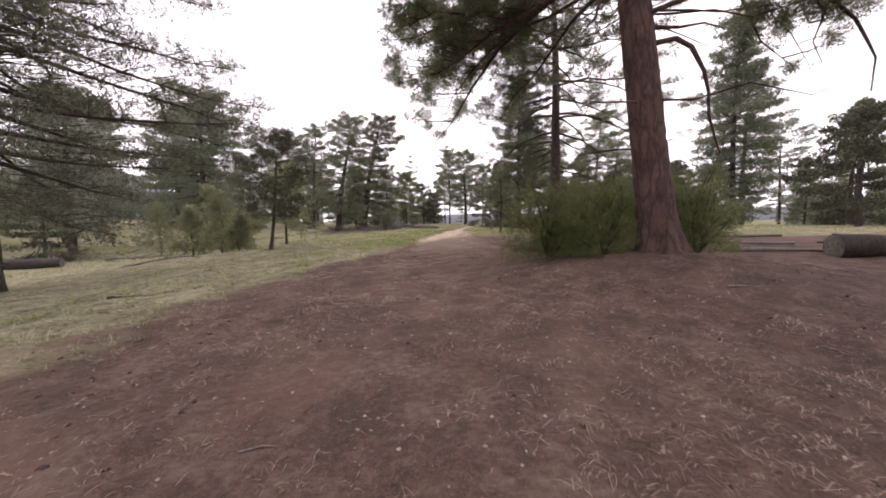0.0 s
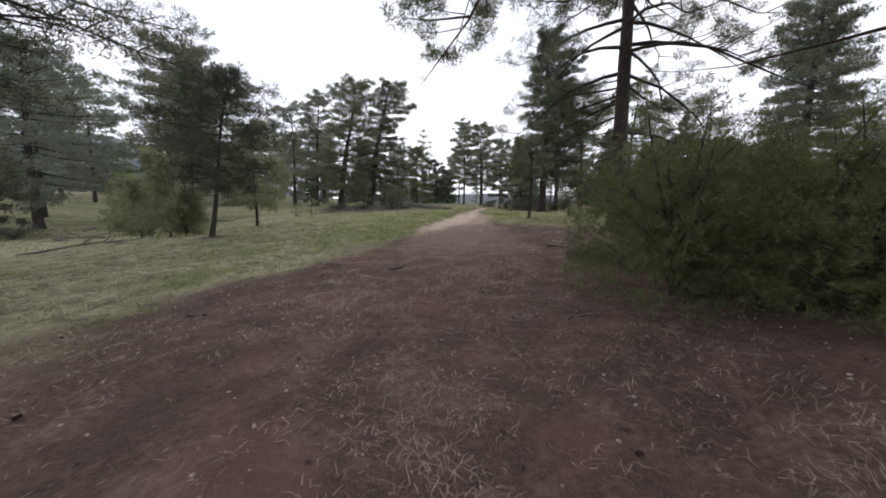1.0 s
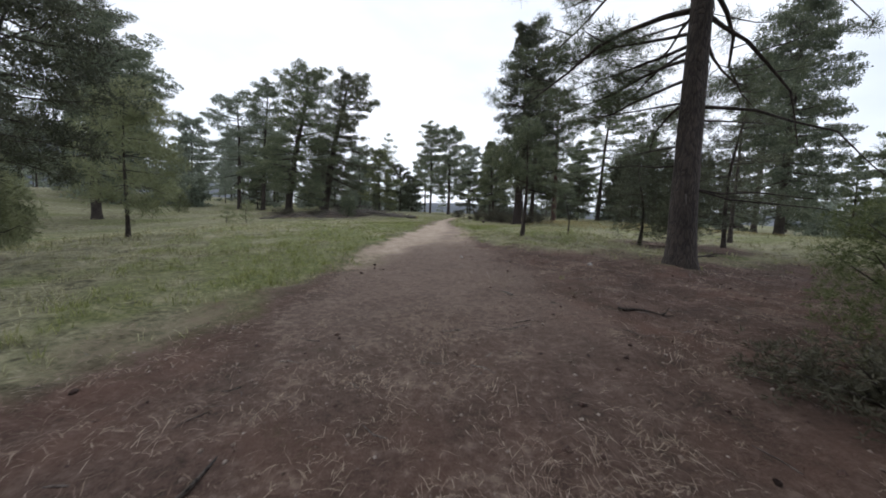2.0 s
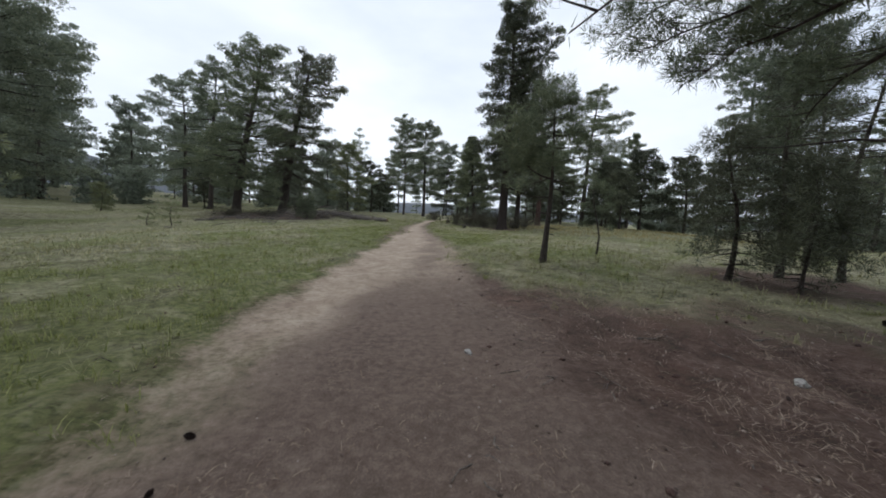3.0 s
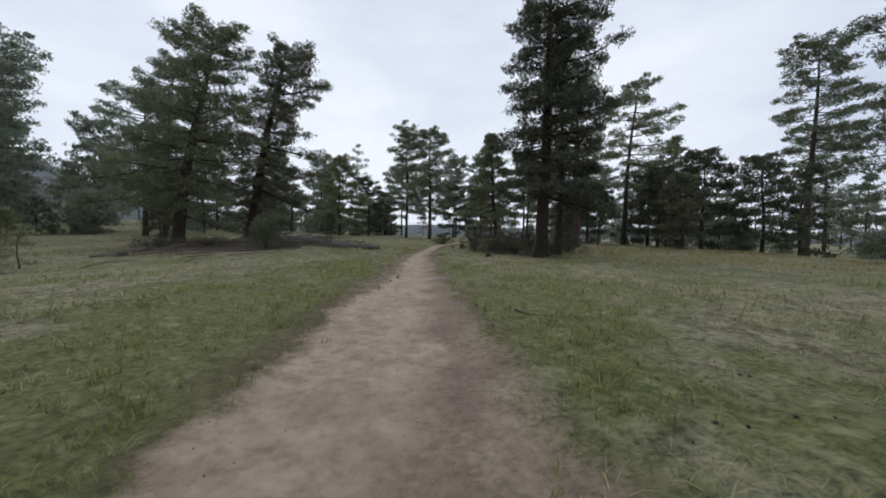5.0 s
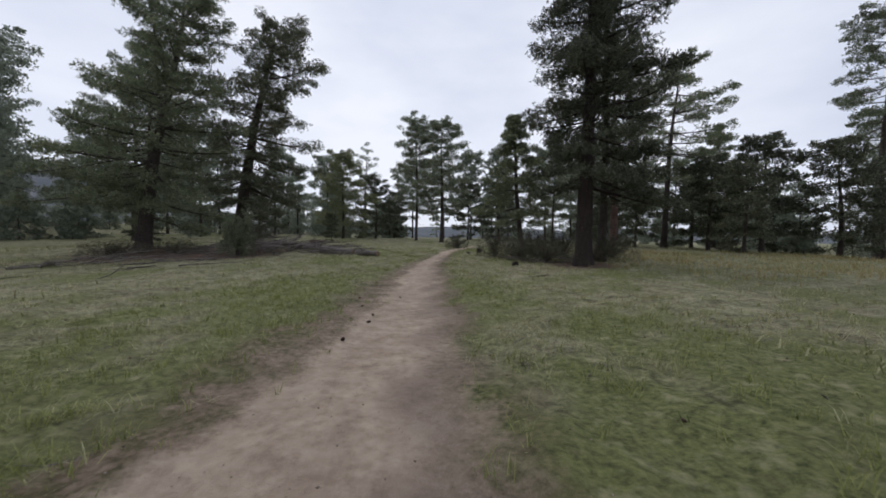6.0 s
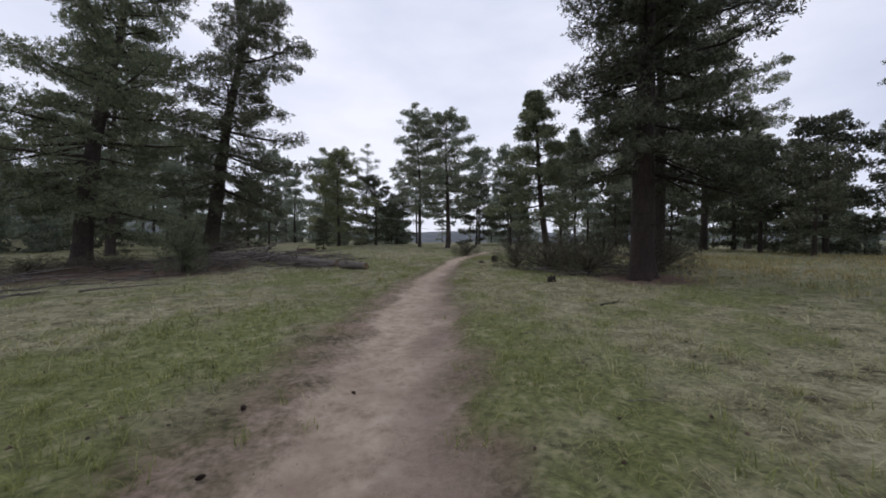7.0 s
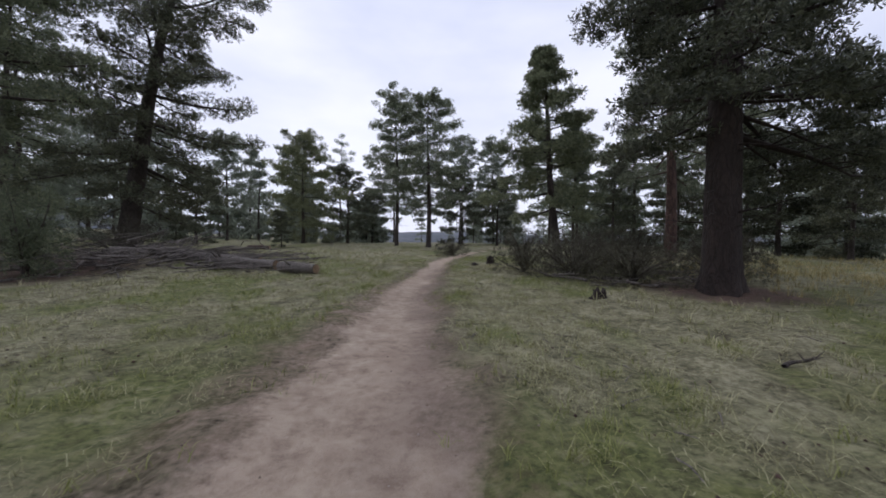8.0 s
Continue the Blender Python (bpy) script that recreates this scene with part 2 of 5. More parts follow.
def tufts(centres, axes, rng, needles=14, length=0.2, width=0.016, spread=0.9, broad=False):
    """Bundles of needles that fan out from each centre about its axis; broad: sprays that widen outward, for trees seen from afar."""
    c = np.repeat(np.asarray(centres), needles, axis=0)
    a = np.repeat(np.asarray(axes), needles, axis=0)
    d = 0.75 * a + spread * rng.normal(size=c.shape)
    d /= np.linalg.norm(d, axis=1)[:, None] + 1e-9
    s = np.cross(d, rng.normal(size=c.shape))
    s /= np.linalg.norm(s, axis=1)[:, None] + 1e-9
    ln = length * rng.uniform(0.7, 1.1, (len(c), 1))
    w = width * rng.uniform(0.7, 1.3, (len(c), 1))
    if broad:
        v = np.stack([c + d * ln - s * w, c + d * ln + s * w, c - d * ln * 0.15], 1)
    else:
        mid = c + d * ln * 0.25
        v = np.stack([mid - s * w, mid + s * w, c + d * ln], 1)
    return v.reshape(-1, 3)


def limb_with_needles(wood, centres, axes, rng, p0, way, ln, rise, r0, start=0.35, subs=7, sub_len=0.35, step=0.22, twig=True, sides=4, puff=6, pad=0.26, along=True):
    """A limb that sags or lifts along its way, with side twigs that carry tufts towards its end."""
    s = np.linspace(0, 1, 7)
    side = np.array([-way[1], way[0], 0.0])
    stray = np.cumsum(rng.normal(size=(7, 2)) * np.array([0.05, 0.035]) * ln, axis=0)
    stray -= stray[0]
    pts = p0 + np.outer(s * ln, way) + np.outer(rise * ln * s**1.7, [0, 0, 1]) + np.outer(stray[:, 0] * s, side) + np.outer(stray[:, 1] * s, [0, 0, 1])
    if twig:
        wood.tube(pts, r0 * (1 - 0.88 * s), sides)
    else:
        wood.tube(pts[::3], r0 * (1 - 0.88 * s[::3]), 3)
    for k in range(subs):
        u = start + (1 - start) * (k + rng.uniform(0, 1)) / subs
        base = np.array([np.interp(u, s, pts[:, i]) for i in range(3)])
        sgn = 1 if k % 2 else -1
        turn = rng.uniform(0.35, 1.0) * sgn
        d = way * np.cos(turn) + side * np.sin(turn) + np.array([0, 0, rng.uniform(-0.12, 0.38)])
        d /= np.linalg.norm(d)
        sl = sub_len * ln * rng.uniform(0.6, 1.25) * (1.15 - 0.6 * u)
        sl = max(sl, 0.25)
        tip = base + d * sl + np.array([0, 0, 0.08 * sl])
        if twig:
            wood.tube(np.stack([base, base + d * sl * 0.5, tip]), r0 * np.array([0.3, 0.2, 0.06]), 3)
        m = max(2, int(sl / step))
        f = np.linspace(0.3, 1.0, m) if m > 2 else np.array([0.6, 1.0])
        if not along:
            f = np.array([0.55, 0.8])
        for ff in f:
            centres.append(base + d * sl * ff + rng.normal(size=3) * np.array([0.08, 0.08, 0.05]) * (0.5 + sl * 0.4))
            axes.append(d * 0.6 + np.array([0, 0, 0.45]))
        offs = np.clip(rng.normal(size=(puff, 3)), -1.5, 1.5) * np.array([1, 1, 0.62]) * pad * rng.uniform(0.75, 1.25)
        if not along:
            offs = rng.normal(size=(puff, 3))
            offs = offs / np.linalg.norm(offs, axis=1)[:, None] * (rng.uniform(0.15, 1, (puff, 1)) ** 0.45) * np.array([1, 1, 0.55]) * pad * rng.uniform(0.7, 1.3)
        for off in offs:
            centres.append(tip - d * pad * 0.4 + off + np.array([0, 0, 0.1 * pad]))
            axes.append(d * 0.35 + off / (2 * pad) + np.array([0, 0, 0.4]))
    centres.append(pts[-1])
    axes.append(way * 0.7 + np.array([0, 0, 0.4]))


def shelf_limb(wood, clumps, rng, p0, way, ln, rise, r0, start, pad, fine_wood=True):
    """A limb that carries flat pads of foliage on both sides, as the old pines do: it sags, then turns up at its tip."""
    s = np.linspace(0, 1, 6)
    side = np.array([-way[1], way[0], 0.0])
    sway = np.cumsum(rng.normal(size=6) * 0.06 * ln)
    pts = p0 + np.outer(s * ln, way) + np.outer(rise * ln * s + 0.1 * ln * s**3, [0, 0, 1]) + np.outer((sway - sway[0]) * s, side)
    wood.tube(pts if fine_wood else pts[[0, 2, 5]], r0 * (1 - 0.85 * (s if fine_wood else s[[0, 2, 5]])), 4 if fine_wood else 3)
    n = max(2, int((1 - start) * ln / (pad * 0.68)))
    for k in range(n):
        u = start + (1 - start) * (k + rng.uniform(0.1, 0.9)) / n
        base = np.array([np.interp(u, s, pts[:, i]) for i in range(3)])
        reach = ln * 0.3 * np.sin(np.pi * min(1.0, 0.3 + 0.62 * u)) * rng.uniform(0.3, 1.0)
        for sgn in (-1, 1):
            if rng.uniform() < 0.15:
                continue
            c = base + side * sgn * reach * rng.uniform(0.55, 1.1) + way * reach * 0.45 + np.array([0, 0, rng.normal() * 0.12 * pad + 0.1 * reach])
            if fine_wood:
                wood.tube(np.stack([base, (base + c) / 2 + rng.normal(size=3) * 0.03, c]), r0 * np.array([0.32, 0.2, 0.08]), 3)
            clumps.append((*c, pad * rng.uniform(0.55, 1.1), *(way * 0.35 + side * sgn * 0.35)[:2]))
    clumps.append((*pts[-1], pad * rng.uniform(0.55, 0.95), *(way * 0.6)[:2]))


def clump_centres(clumps, rng, m, flat=0.5):
    """Spray positions and their axes, filling each flattened clump towards its outside."""
    c = np.repeat(np.array(clumps), m, axis=0)
    o = rng.normal(size=(len(c), 3))
    o /= np.linalg.norm(o, axis=1)[:, None] + 1e-9
    o = o * rng.uniform(0.1, 1.0, (len(c), 1)) ** 0.45
    off = o * np.array([1, 1, flat]) * c[:, 3:4]
    ax = o * np.array([0.8, 0.8, 0.4]) + np.concatenate([c[:, 4:6], np.full((len(c), 1), 0.35)], 1)
    return c[:, :3] + off, ax


def pine(label, x, y, h, r, bare, trunk_r, seed, lean=(0.0, 0.0), bend=0.15, limbs=60, top="round", needles=14, size=0.22, width=0.018,
         subs=7, step=0.22, twig=True, bark=None, leaf=None, thick=1.0, droop=0.0, sides=10, one_sided=None, more=(), dead=0, group="", low_sag=0.0, base_z=None, puff=6, pad=0.26, relief=0.0, bare_limbs=(), fine_below=-9.0, fine=34, fine_w=0.0055, slim=False, start=0.3, layered=0.6, more_puff=None, along=True, shelf=0, flat=0.55, rise=0.6):
    """A pine: trunk, limbs in uneven layers, and a crown of needle bundles."""
    rng = np.random.default_rng(seed)
    root = tagged(new("pine_tree"), label, "pine tree", group)
    root.location = (x, y, (zg(x, y) if base_z is None else base_z) - 0.05)
    wood, centres, axes, clumps = Wood(), [], [], []
    zs = np.concatenate([[-0.3, 0.0, 0.25, 0.6], np.linspace(1.2, h, 15)])
    if relief:
        zs = np.concatenate([[-0.3], np.linspace(0.0, h * 0.45, 64), np.linspace(h * 0.5, h, 9)])
    f = np.clip(zs / h, 0, 1)
    cx = lean[0] * h * f + bend * np.sin(f * 5 + seed) * f * 1.5
    cy = lean[1] * h * f + bend * np.cos(f * 4 + 2 * seed) * f * 1.5
    rad = trunk_r * ((1 - f) ** 0.8 * 0.97 + 0.03) * (1 + 0.32 * np.exp(-np.clip(zs, 0, None) / 0.3))
    spine = np.stack([cx, cy, zs], 1)
    wood.tube(spine, rad, sides, 0.02 if relief else 0.035, rng)
    if relief:
        rings = wood.v[0].reshape(len(zs), sides, 3)
        for i in range(len(zs)):
            mid_ = spine[i]
            for j in range(sides):
                a_ = j / sides * 6.283
                q_ = Vector((np.cos(a_) * 3.2, np.sin(a_) * 3.2, zs[i] * 0.9 + seed))
                f_ = 1 - abs(noise.noise(q_)) * 1.6
                f_ = 0.055 * f_ + 0.05 * noise.noise(q_ * 0.35) + 0.02 * noise.noise(q_ * 2.7)
                if zs[i] < 0.9:
                    f_ += 0.16 * (1 - max(zs[i], 0) / 0.9) * np.sin(a_ * 5 + seed)
                rings[i, j] = mid_ + (rings[i, j] - mid_) * (1 + relief * f_)
        wood.v[0] = rings.reshape(-1, 3)
    trunk_at = lambda z: np.array([np.interp(z, zs, cx), np.interp(z, zs, cy), z])
    for k in range(limbs):
        u = (k + rng.uniform(0, 1)) / limbs
        layer = np.round(u * limbs / 4) / (limbs / 4)
        u = np.clip(layered * layer + (1 - layered) * u, 0, 1) ** (0.85 if shelf else 1.0)
        z = bare * h + (h - bare * h) * u * 0.985
        if top == "round":
            env = np.sqrt(np.clip(1 - (max(u, 0.0) * 1.05 - 0.3) ** 2 / 0.62, 0.26, 1)) if shelf else np.sqrt(np.clip(1 - (max(u, 0.0) * 1.12 - 0.32) ** 2 / 0.72, 0.03, 1))
        elif top == "cone":
            env = (1 - u) ** 0.8 * (0.75 + 0.25 * min(1, u * 8)) + 0.06
        else:
            env = min(1, 0.55 + 1.2 * u) * (1 - u**3) + 0.05
        az = k * 2.4 + rng.uniform(-0.6, 0.6)
        ln = r * env * rng.uniform(0.62, 1.15)
        if shelf:
            ln *= float(np.clip(1 + 0.55 * noise.noise(Vector((np.cos(az) * 0.9 + seed * 3.7, np.sin(az) * 0.9, z * 0.4))), 0.5, 1.4))
        if one_sided is not None:
            ln *= 1 + 0.35 * np.cos(az - one_sided)
            ln = min(ln, 1.5 * r * env)
        lift = (u - 0.45) * 0.9 - droop + rng.uniform(-0.12, 0.12) - low_sag * max(0, 0.3 - u) * 2
        way = np.array([np.cos(az), np.sin(az), 0.0])
        if shelf:
            shelf_limb(wood, clumps, rng, trunk_at(z), way, ln, (u - 0.5) * rise - droop + rng.uniform(-0.09, 0.09) - low_sag * max(0, 0.3 - u), min(trunk_r * 0.24, 0.018 * ln + 0.012), start, pad * (0.65 + 0.45 * env), twig)
            continue
        limb_with_needles(wood, centres, axes, rng, trunk_at(z), way, ln, lift * 0.6, min(trunk_r * 0.26, 0.022 * ln + 0.012), start, max(2, int(subs * (0.5 + 0.5 * env))), 0.36, step, twig, 4, puff, pad * (0.6 + 0.5 * env), along)
    for z0, end, n_sub, r0, st in more:
        p0 = trunk_at(z0)
        d = np.array(end, float) - p0
        ln = np.hypot(d[0], d[1])
        if shelf:
            shelf_limb(wood, clumps, rng, p0, np.array([d[0] / ln, d[1] / ln, 0]), ln, d[2] / ln, r0, st, pad)
            continue
        limb_with_needles(wood, centres, axes, rng, p0, np.array([d[0] / ln, d[1] / ln, 0]), ln, d[2] / ln, r0, st, n_sub, 0.26, step * 0.8, True, 6, more_puff or puff, pad, along)
    for k in range(dead):
        z = h * bare * rng.uniform(0.3, 1.0)
        az = rng.uniform(0, 6.28)
        ln = rng.uniform(0.25, 0.6) * r
        s = np.linspace(0, 1, 5)
        way = np.array([np.cos(az), np.sin(az), rng.uniform(-0.35, 0.15)])
        pts = trunk_at(z) + np.outer(s * ln, way) + rng.normal(size=(5, 3)) * 0.05 * ln * s[:, None]
        wood.tube(pts, 0.028 * (1.05 - s) * (0.6 + trunk_r), 4)
    for pts, r0 in bare_limbs:
        pts = np.array(pts, float)
        wood.tube(pts, np.linspace(r0, r0 * 0.25, len(pts)), 6, 0.08, rng)
    centres.append(spine[-1])
    axes.append(np.array([0, 0, 1.0]))
    wood.obj("trunk", bark or BARK_DARK, root)
    c, a = np.array(centres), np.array(axes)
    if shelf:
        for k in range(14 if top == "round" else 2):
            p_ = trunk_at(h * rng.uniform(0.9, 1.0)) + rng.normal(size=3) * pad * np.array([0.95, 0.95, 0.2]) * (top == "round")
            clumps.append((*p_, pad * rng.uniform(0.5, 0.8), 0.0, 0.0))
        c2, a2 = clump_centres(clumps, rng, shelf, flat)
        c, a = np.concatenate([c, c2]), np.concatenate([a, a2])
    low_ = c[:, 2] < fine_below
    v = np.concatenate([tufts(c[low_], a[low_], rng, fine, size * 0.95, fine_w, 1.1), tufts(c[~low_], a[~low_], rng, needles, size, width * thick, 1.1, not slim)])
    mesh_object("crown", v, np.arange(len(v)).reshape(-1, 3), leaf or NEEDLES, root, soft_shade=False)
    return root


def bush(label, x, y, h, r, seed, leaf, stems=16, n=900, needles=12, size=0.2, width=0.012, name="pine_bush", category="bush", group=""):
    """A dense low bush: crooked stems with needle bundles towards its outside."""
    rng = np.random.default_rng(seed)
    root = tagged(new(name), label, category, group)
    root.location = (x, y, zg(x, y) - 0.03)
    wood, centres, axes = Wood(), [], []
    for k in range(stems):
        az, out = k * 2.4 + rng.uniform(-0.4, 0.4), rng.uniform(0.15, 1.0) ** 0.6
        top_ = np.array([np.cos(az) * r * out, np.sin(az) * r * out, h * rng.uniform(0.75, 1.05) * np.sqrt(max(0.08, 1 - 0.8 * out**2))])
        s = np.linspace(0, 1, 6)
        pts = np.outer(s, top_) + np.outer(np.sin(s * 3.1), rng.normal(size=3) * 0.08 * h)
        pts[:, :2] *= (s**0.8)[:, None] * 0.9 + 0.1
        wood.tube(pts, 0.028 * (1.1 - s) * (0.5 + h * 0.3), 5)
        for _ in range(n // stems):
            u = rng.uniform(0.12, 1.0) ** 0.7
            p = np.array([np.interp(u, s, pts[:, i]) for i in range(3)])
            d = rng.normal(size=3) * np.array([1, 1, 0.6])
            d /= np.linalg.norm(d)
            p = p + d * rng.uniform(0.05, 0.3) * (0.5 + 0.35 * r)
            if rng.uniform() < 0.4:
                a_, q_ = rng.uniform(0, 6.283), rng.uniform(0.2, 1.0) ** 0.5
                p = np.array([np.cos(a_) * r * q_, np.sin(a_) * r * q_, h * rng.uniform(0.04, 0.95) * np.sqrt(max(0.05, 1 - 0.85 * q_**2))])
            p[2] = max(p[2], 0.08)
            centres.append(p)
            axes.append(d * 0.5 + np.array([p[0] / r, p[1] / r, 0.6]) * 0.5)
    wood.obj("stem", BARK_DARK, root)
    v = tufts(np.array(centres), np.array(axes), rng, needles, size, width)
    mesh_object("foliage", v, np.arange(len(v)).reshape(-1, 3), leaf, root, soft_shade=False)
    return root


def scatter_copies(proto, spots, h0, rng):
    """Copies of a tree at other spots (x, y, height), turned and scaled."""
    for x, y, h in spots:
        k = h / h0
        m = Matrix.LocRotScale((x, y, zg(x, y) - 0.05), Euler((rng.uniform(-0.02, 0.02), rng.uniform(-0.02, 0.02), rng.uniform(0, 6.28))), (k * rng.uniform(0.9, 1.12), k * rng.uniform(0.9, 1.12), k))
        copy_thing(proto, m)


# ---------------------------------------------------------------- ground
def ground_material():
    m, n, l, bsdf = material("forest_floor")
    where = n.new("ShaderNodeTexCoord").outputs["Object"]

    def attribute(name):
        a = n.new("ShaderNodeAttribute")
        a.attribute_name = name
        return a.outputs["Fac"]

    big, mid, fine, grit = noise_node(n, l, 0.35, 3, where), noise_node(n, l, 2.2, 5, where), noise_node(n, l, 14, 6, where, 0.65), noise_node(n, l, 75, 4, where, 0.7)


    def strewn(turn):
        mp = n.new("ShaderNodeMapping")
        mp.inputs["Rotation"].default_value = (0, 0, turn)
        mp.inputs["Scale"].default_value = (15, 70, 20)
        bend = n.new("ShaderNodeVectorMath")
        bend.operation = "MULTIPLY_ADD"
        wob = n.new("ShaderNodeTexNoise")
        wob.inputs["Scale"].default_value = 5
        l.new(where, wob.inputs["Vector"])
        l.new(wob.outputs["Color"], bend.inputs[0])
        bend.inputs[1].default_value = (0.16, 0.16, 0.0)
        l.new(where, bend.inputs[2])
        l.new(bend.outputs["Vector"], mp.inputs["Vector"])
        return noise_node(n, l, 1.0, 2, mp.outputs["Vector"])

    straw = maths(n, l, "MAXIMUM", maths(n, l, "MAXIMUM", strewn(0.5), strewn(1.9)), strewn(2.9))
    fleck = maths(n, l, "ADD", maths(n, l, "MULTIPLY", fine, 0.65), maths(n, l, "MULTIPLY", maths(n, l, "SUBTRACT", straw, 0.1), 0.35))
    trail = ramp_node(n, l, maths(n, l, "ADD", maths(n, l, "MULTIPLY", noise_node(n, l, 4.5, 4, where), 0.6), maths(n, l, "MULTIPLY", fine, 0.4)),
                      [(0.32, (0.238, 0.178, 0.136)), (0.5, (0.415, 0.329, 0.25)), (0.66, (0.525, 0.433, 0.337))])
    trail = blend(n, l, maths(n, l, "MULTIPLY", maths(n, l, "SUBTRACT", grit, 0.45), 1.6, True), trail, (0.5, 0.41, 0.34))
    worn = noise_node(n, l, 1.3, 5, where, 0.6)
    trail = blend(n, l, maths(n, l, "MULTIPLY", maths(n, l, "SUBTRACT", worn, 0.5), 3.2, True), trail, (0.315, 0.236, 0.183))
    trail = blend(n, l, maths(n, l, "MULTIPLY", maths(n, l, "SUBTRACT", 0.44, worn), 3.0, True), trail, (0.5, 0.41, 0.33))
    scuff = noise_node(n, l, 8.5, 3, where, 0.55)
    trail = blend(n, l, maths(n, l, "MULTIPLY", maths(n, l, "MULTIPLY", maths(n, l, "SUBTRACT", scuff, 0.54), 6.0, True), 0.55), trail, (0.245, 0.183, 0.138))
    litter = ramp_node(n, l, maths(n, l, "ADD", maths(n, l, "MULTIPLY", fleck, 0.6), maths(n, l, "MULTIPLY", mid, 0.4)),
                       [(0.34, (0.026, 0.018, 0.015)), (0.5, (0.086, 0.053, 0.042)), (0.64, (0.175, 0.122, 0.098))])
    litter = blend(n, l, maths(n, l, "MULTIPLY", maths(n, l, "SUBTRACT", grit, 0.5), 2.2, True), litter, (0.24, 0.178, 0.138))
    patch = noise_node(n, l, 1.0, 4, where)
    litter = blend(n, l, maths(n, l, "MULTIPLY", maths(n, l, "SUBTRACT", patch, 0.52), 3.0, True), litter, (0.16, 0.09, 0.067))
    litter = blend(n, l, maths(n, l, "MULTIPLY", maths(n, l, "SUBTRACT", 0.45, patch), 3.0, True), litter, (0.046, 0.031, 0.027))
    grass = ramp_node(n, l, maths(n, l, "ADD", maths(n, l, "MULTIPLY", fleck, 0.65), maths(n, l, "MULTIPLY", mid, 0.35)),
                      [(0.39, (0.055, 0.05, 0.028)), (0.5, (0.205, 0.196, 0.117)), (0.61, (0.42, 0.402, 0.265))])
    green = ramp_node(n, l, fleck, [(0.36, (0.045, 0.06, 0.02)), (0.6, (0.205, 0.22, 0.082))])
    grass = blend(n, l, maths(n, l, "MULTIPLY", maths(n, l, "SUBTRACT", maths(n, l, "ADD", attribute("greenness"), maths(n, l, "MULTIPLY", maths(n, l, "ADD", mid, fine), 0.55)), 0.76), 2.0, True), grass, green)
    clump = noise_node(n, l, 5.5, 4, where, 0.6)
    grass = blend(n, l, maths(n, l, "MULTIPLY", maths(n, l, "SUBTRACT", clump, 0.54), 3.5, True), grass, (0.37, 0.345, 0.21))
    grass = blend(n, l, maths(n, l, "MULTIPLY", maths(n, l, "SUBTRACT", 0.43, clump), 3.5, True), grass, (0.075, 0.064, 0.036))
    rag = maths(n, l, "MULTIPLY", maths(n, l, "SUBTRACT", maths(n, l, "ADD", mid, fine), 1.0), 0.9)
    k1 = maths(n, l, "MULTIPLY", maths(n, l, "SUBTRACT", maths(n, l, "ADD", attribute("litter"), rag), 0.22), 1.5, True)
    k2 = maths(n, l, "MULTIPLY", maths(n, l, "SUBTRACT", maths(n, l, "ADD", attribute("trail"), maths(n, l, "MULTIPLY", rag, 0.6)), 0.34), 2.3, True)
    col = blend(n, l, k2, blend(n, l, k1, grass, litter), trail)
    # dark packed earth, its tone also holding the pines' shade on the trail
    earth = ramp_node(n, l, maths(n, l, "ADD", maths(n, l, "MULTIPLY", fine, 0.5), maths(n, l, "MULTIPLY", grit, 0.5)), [(0.36, (0.12, 0.085, 0.068)), (0.52, (0.18, 0.133, 0.108)), (0.66, (0.265, 0.205, 0.17))])
    k3 = maths(n, l, "MULTIPLY", maths(n, l, "ADD", attribute("earth"), maths(n, l, "MULTIPLY", rag, 0.45)), 1.0, True)
    col = blend(n, l, k3, col, earth)
    col = blend(n, l, maths(n, l, "MULTIPLY", maths(n, l, "SUBTRACT", big, 0.4), 0.5, True), col, (0.13, 0.1, 0.075))
    l.new(col, bsdf.inputs["Base Color"])
    bsdf.inputs["Roughness"].default_value = 0.95
    bsdf.inputs["Specular IOR Level"].default_value = 0.2
    bumped(n, l, bsdf, maths(n, l, "ADD", maths(n, l, "MULTIPLY", fleck, 1.0), maths(n, l, "MULTIPLY", grit, 0.35)), 0.95, 0.048)
    return m


def greenness(x, y):
    """Where the grass is fresh: beside the trail, in loose patches."""
    d = off_trail(x, y)
    left = x < np.interp(y, TRAIL_Y, TRAIL_X)
    band = np.where(left, smooth(6.0, 1.6, d) * smooth(13, 19, y) * smooth(44, 39, y) * np.clip(smooth(0.5, 2.2, d) + smooth(38, 34, y), 0, 1) * 1.35, smooth(5.5, 1.0, d) * smooth(22, 28, y) * smooth(42, 36, y) * 0.6)
    strip = smooth(1.3, 0.2, d) * smooth(33, 38, y) * smooth(62, 54, y) * np.where(left, 0.15, 0.4)
    return np.clip(0.1 * smooth(8, 18, y) + 0.2 * smooth(22, 28, y) + 0.5 * band + 0.5 * strip + 0.4 * hum(x, y, 0.5, 1.3) + 0.36 * hum(x, y, 1.5, 3) + 0.2 * hum(x, y, 3.6, 23), 0, 1)


def axis_steps(lo, hi, step, far, grow=1.22):
    a = list(np.arange(lo, hi + step / 2, step))
    s = step
    left, right = [lo], [hi]
    while right[-1] < far:
        s *= grow
        right.append(right[-1] + s)
        left.append(left[-1] - s)
    return np.array(left[:0:-1] + a + right[1:])


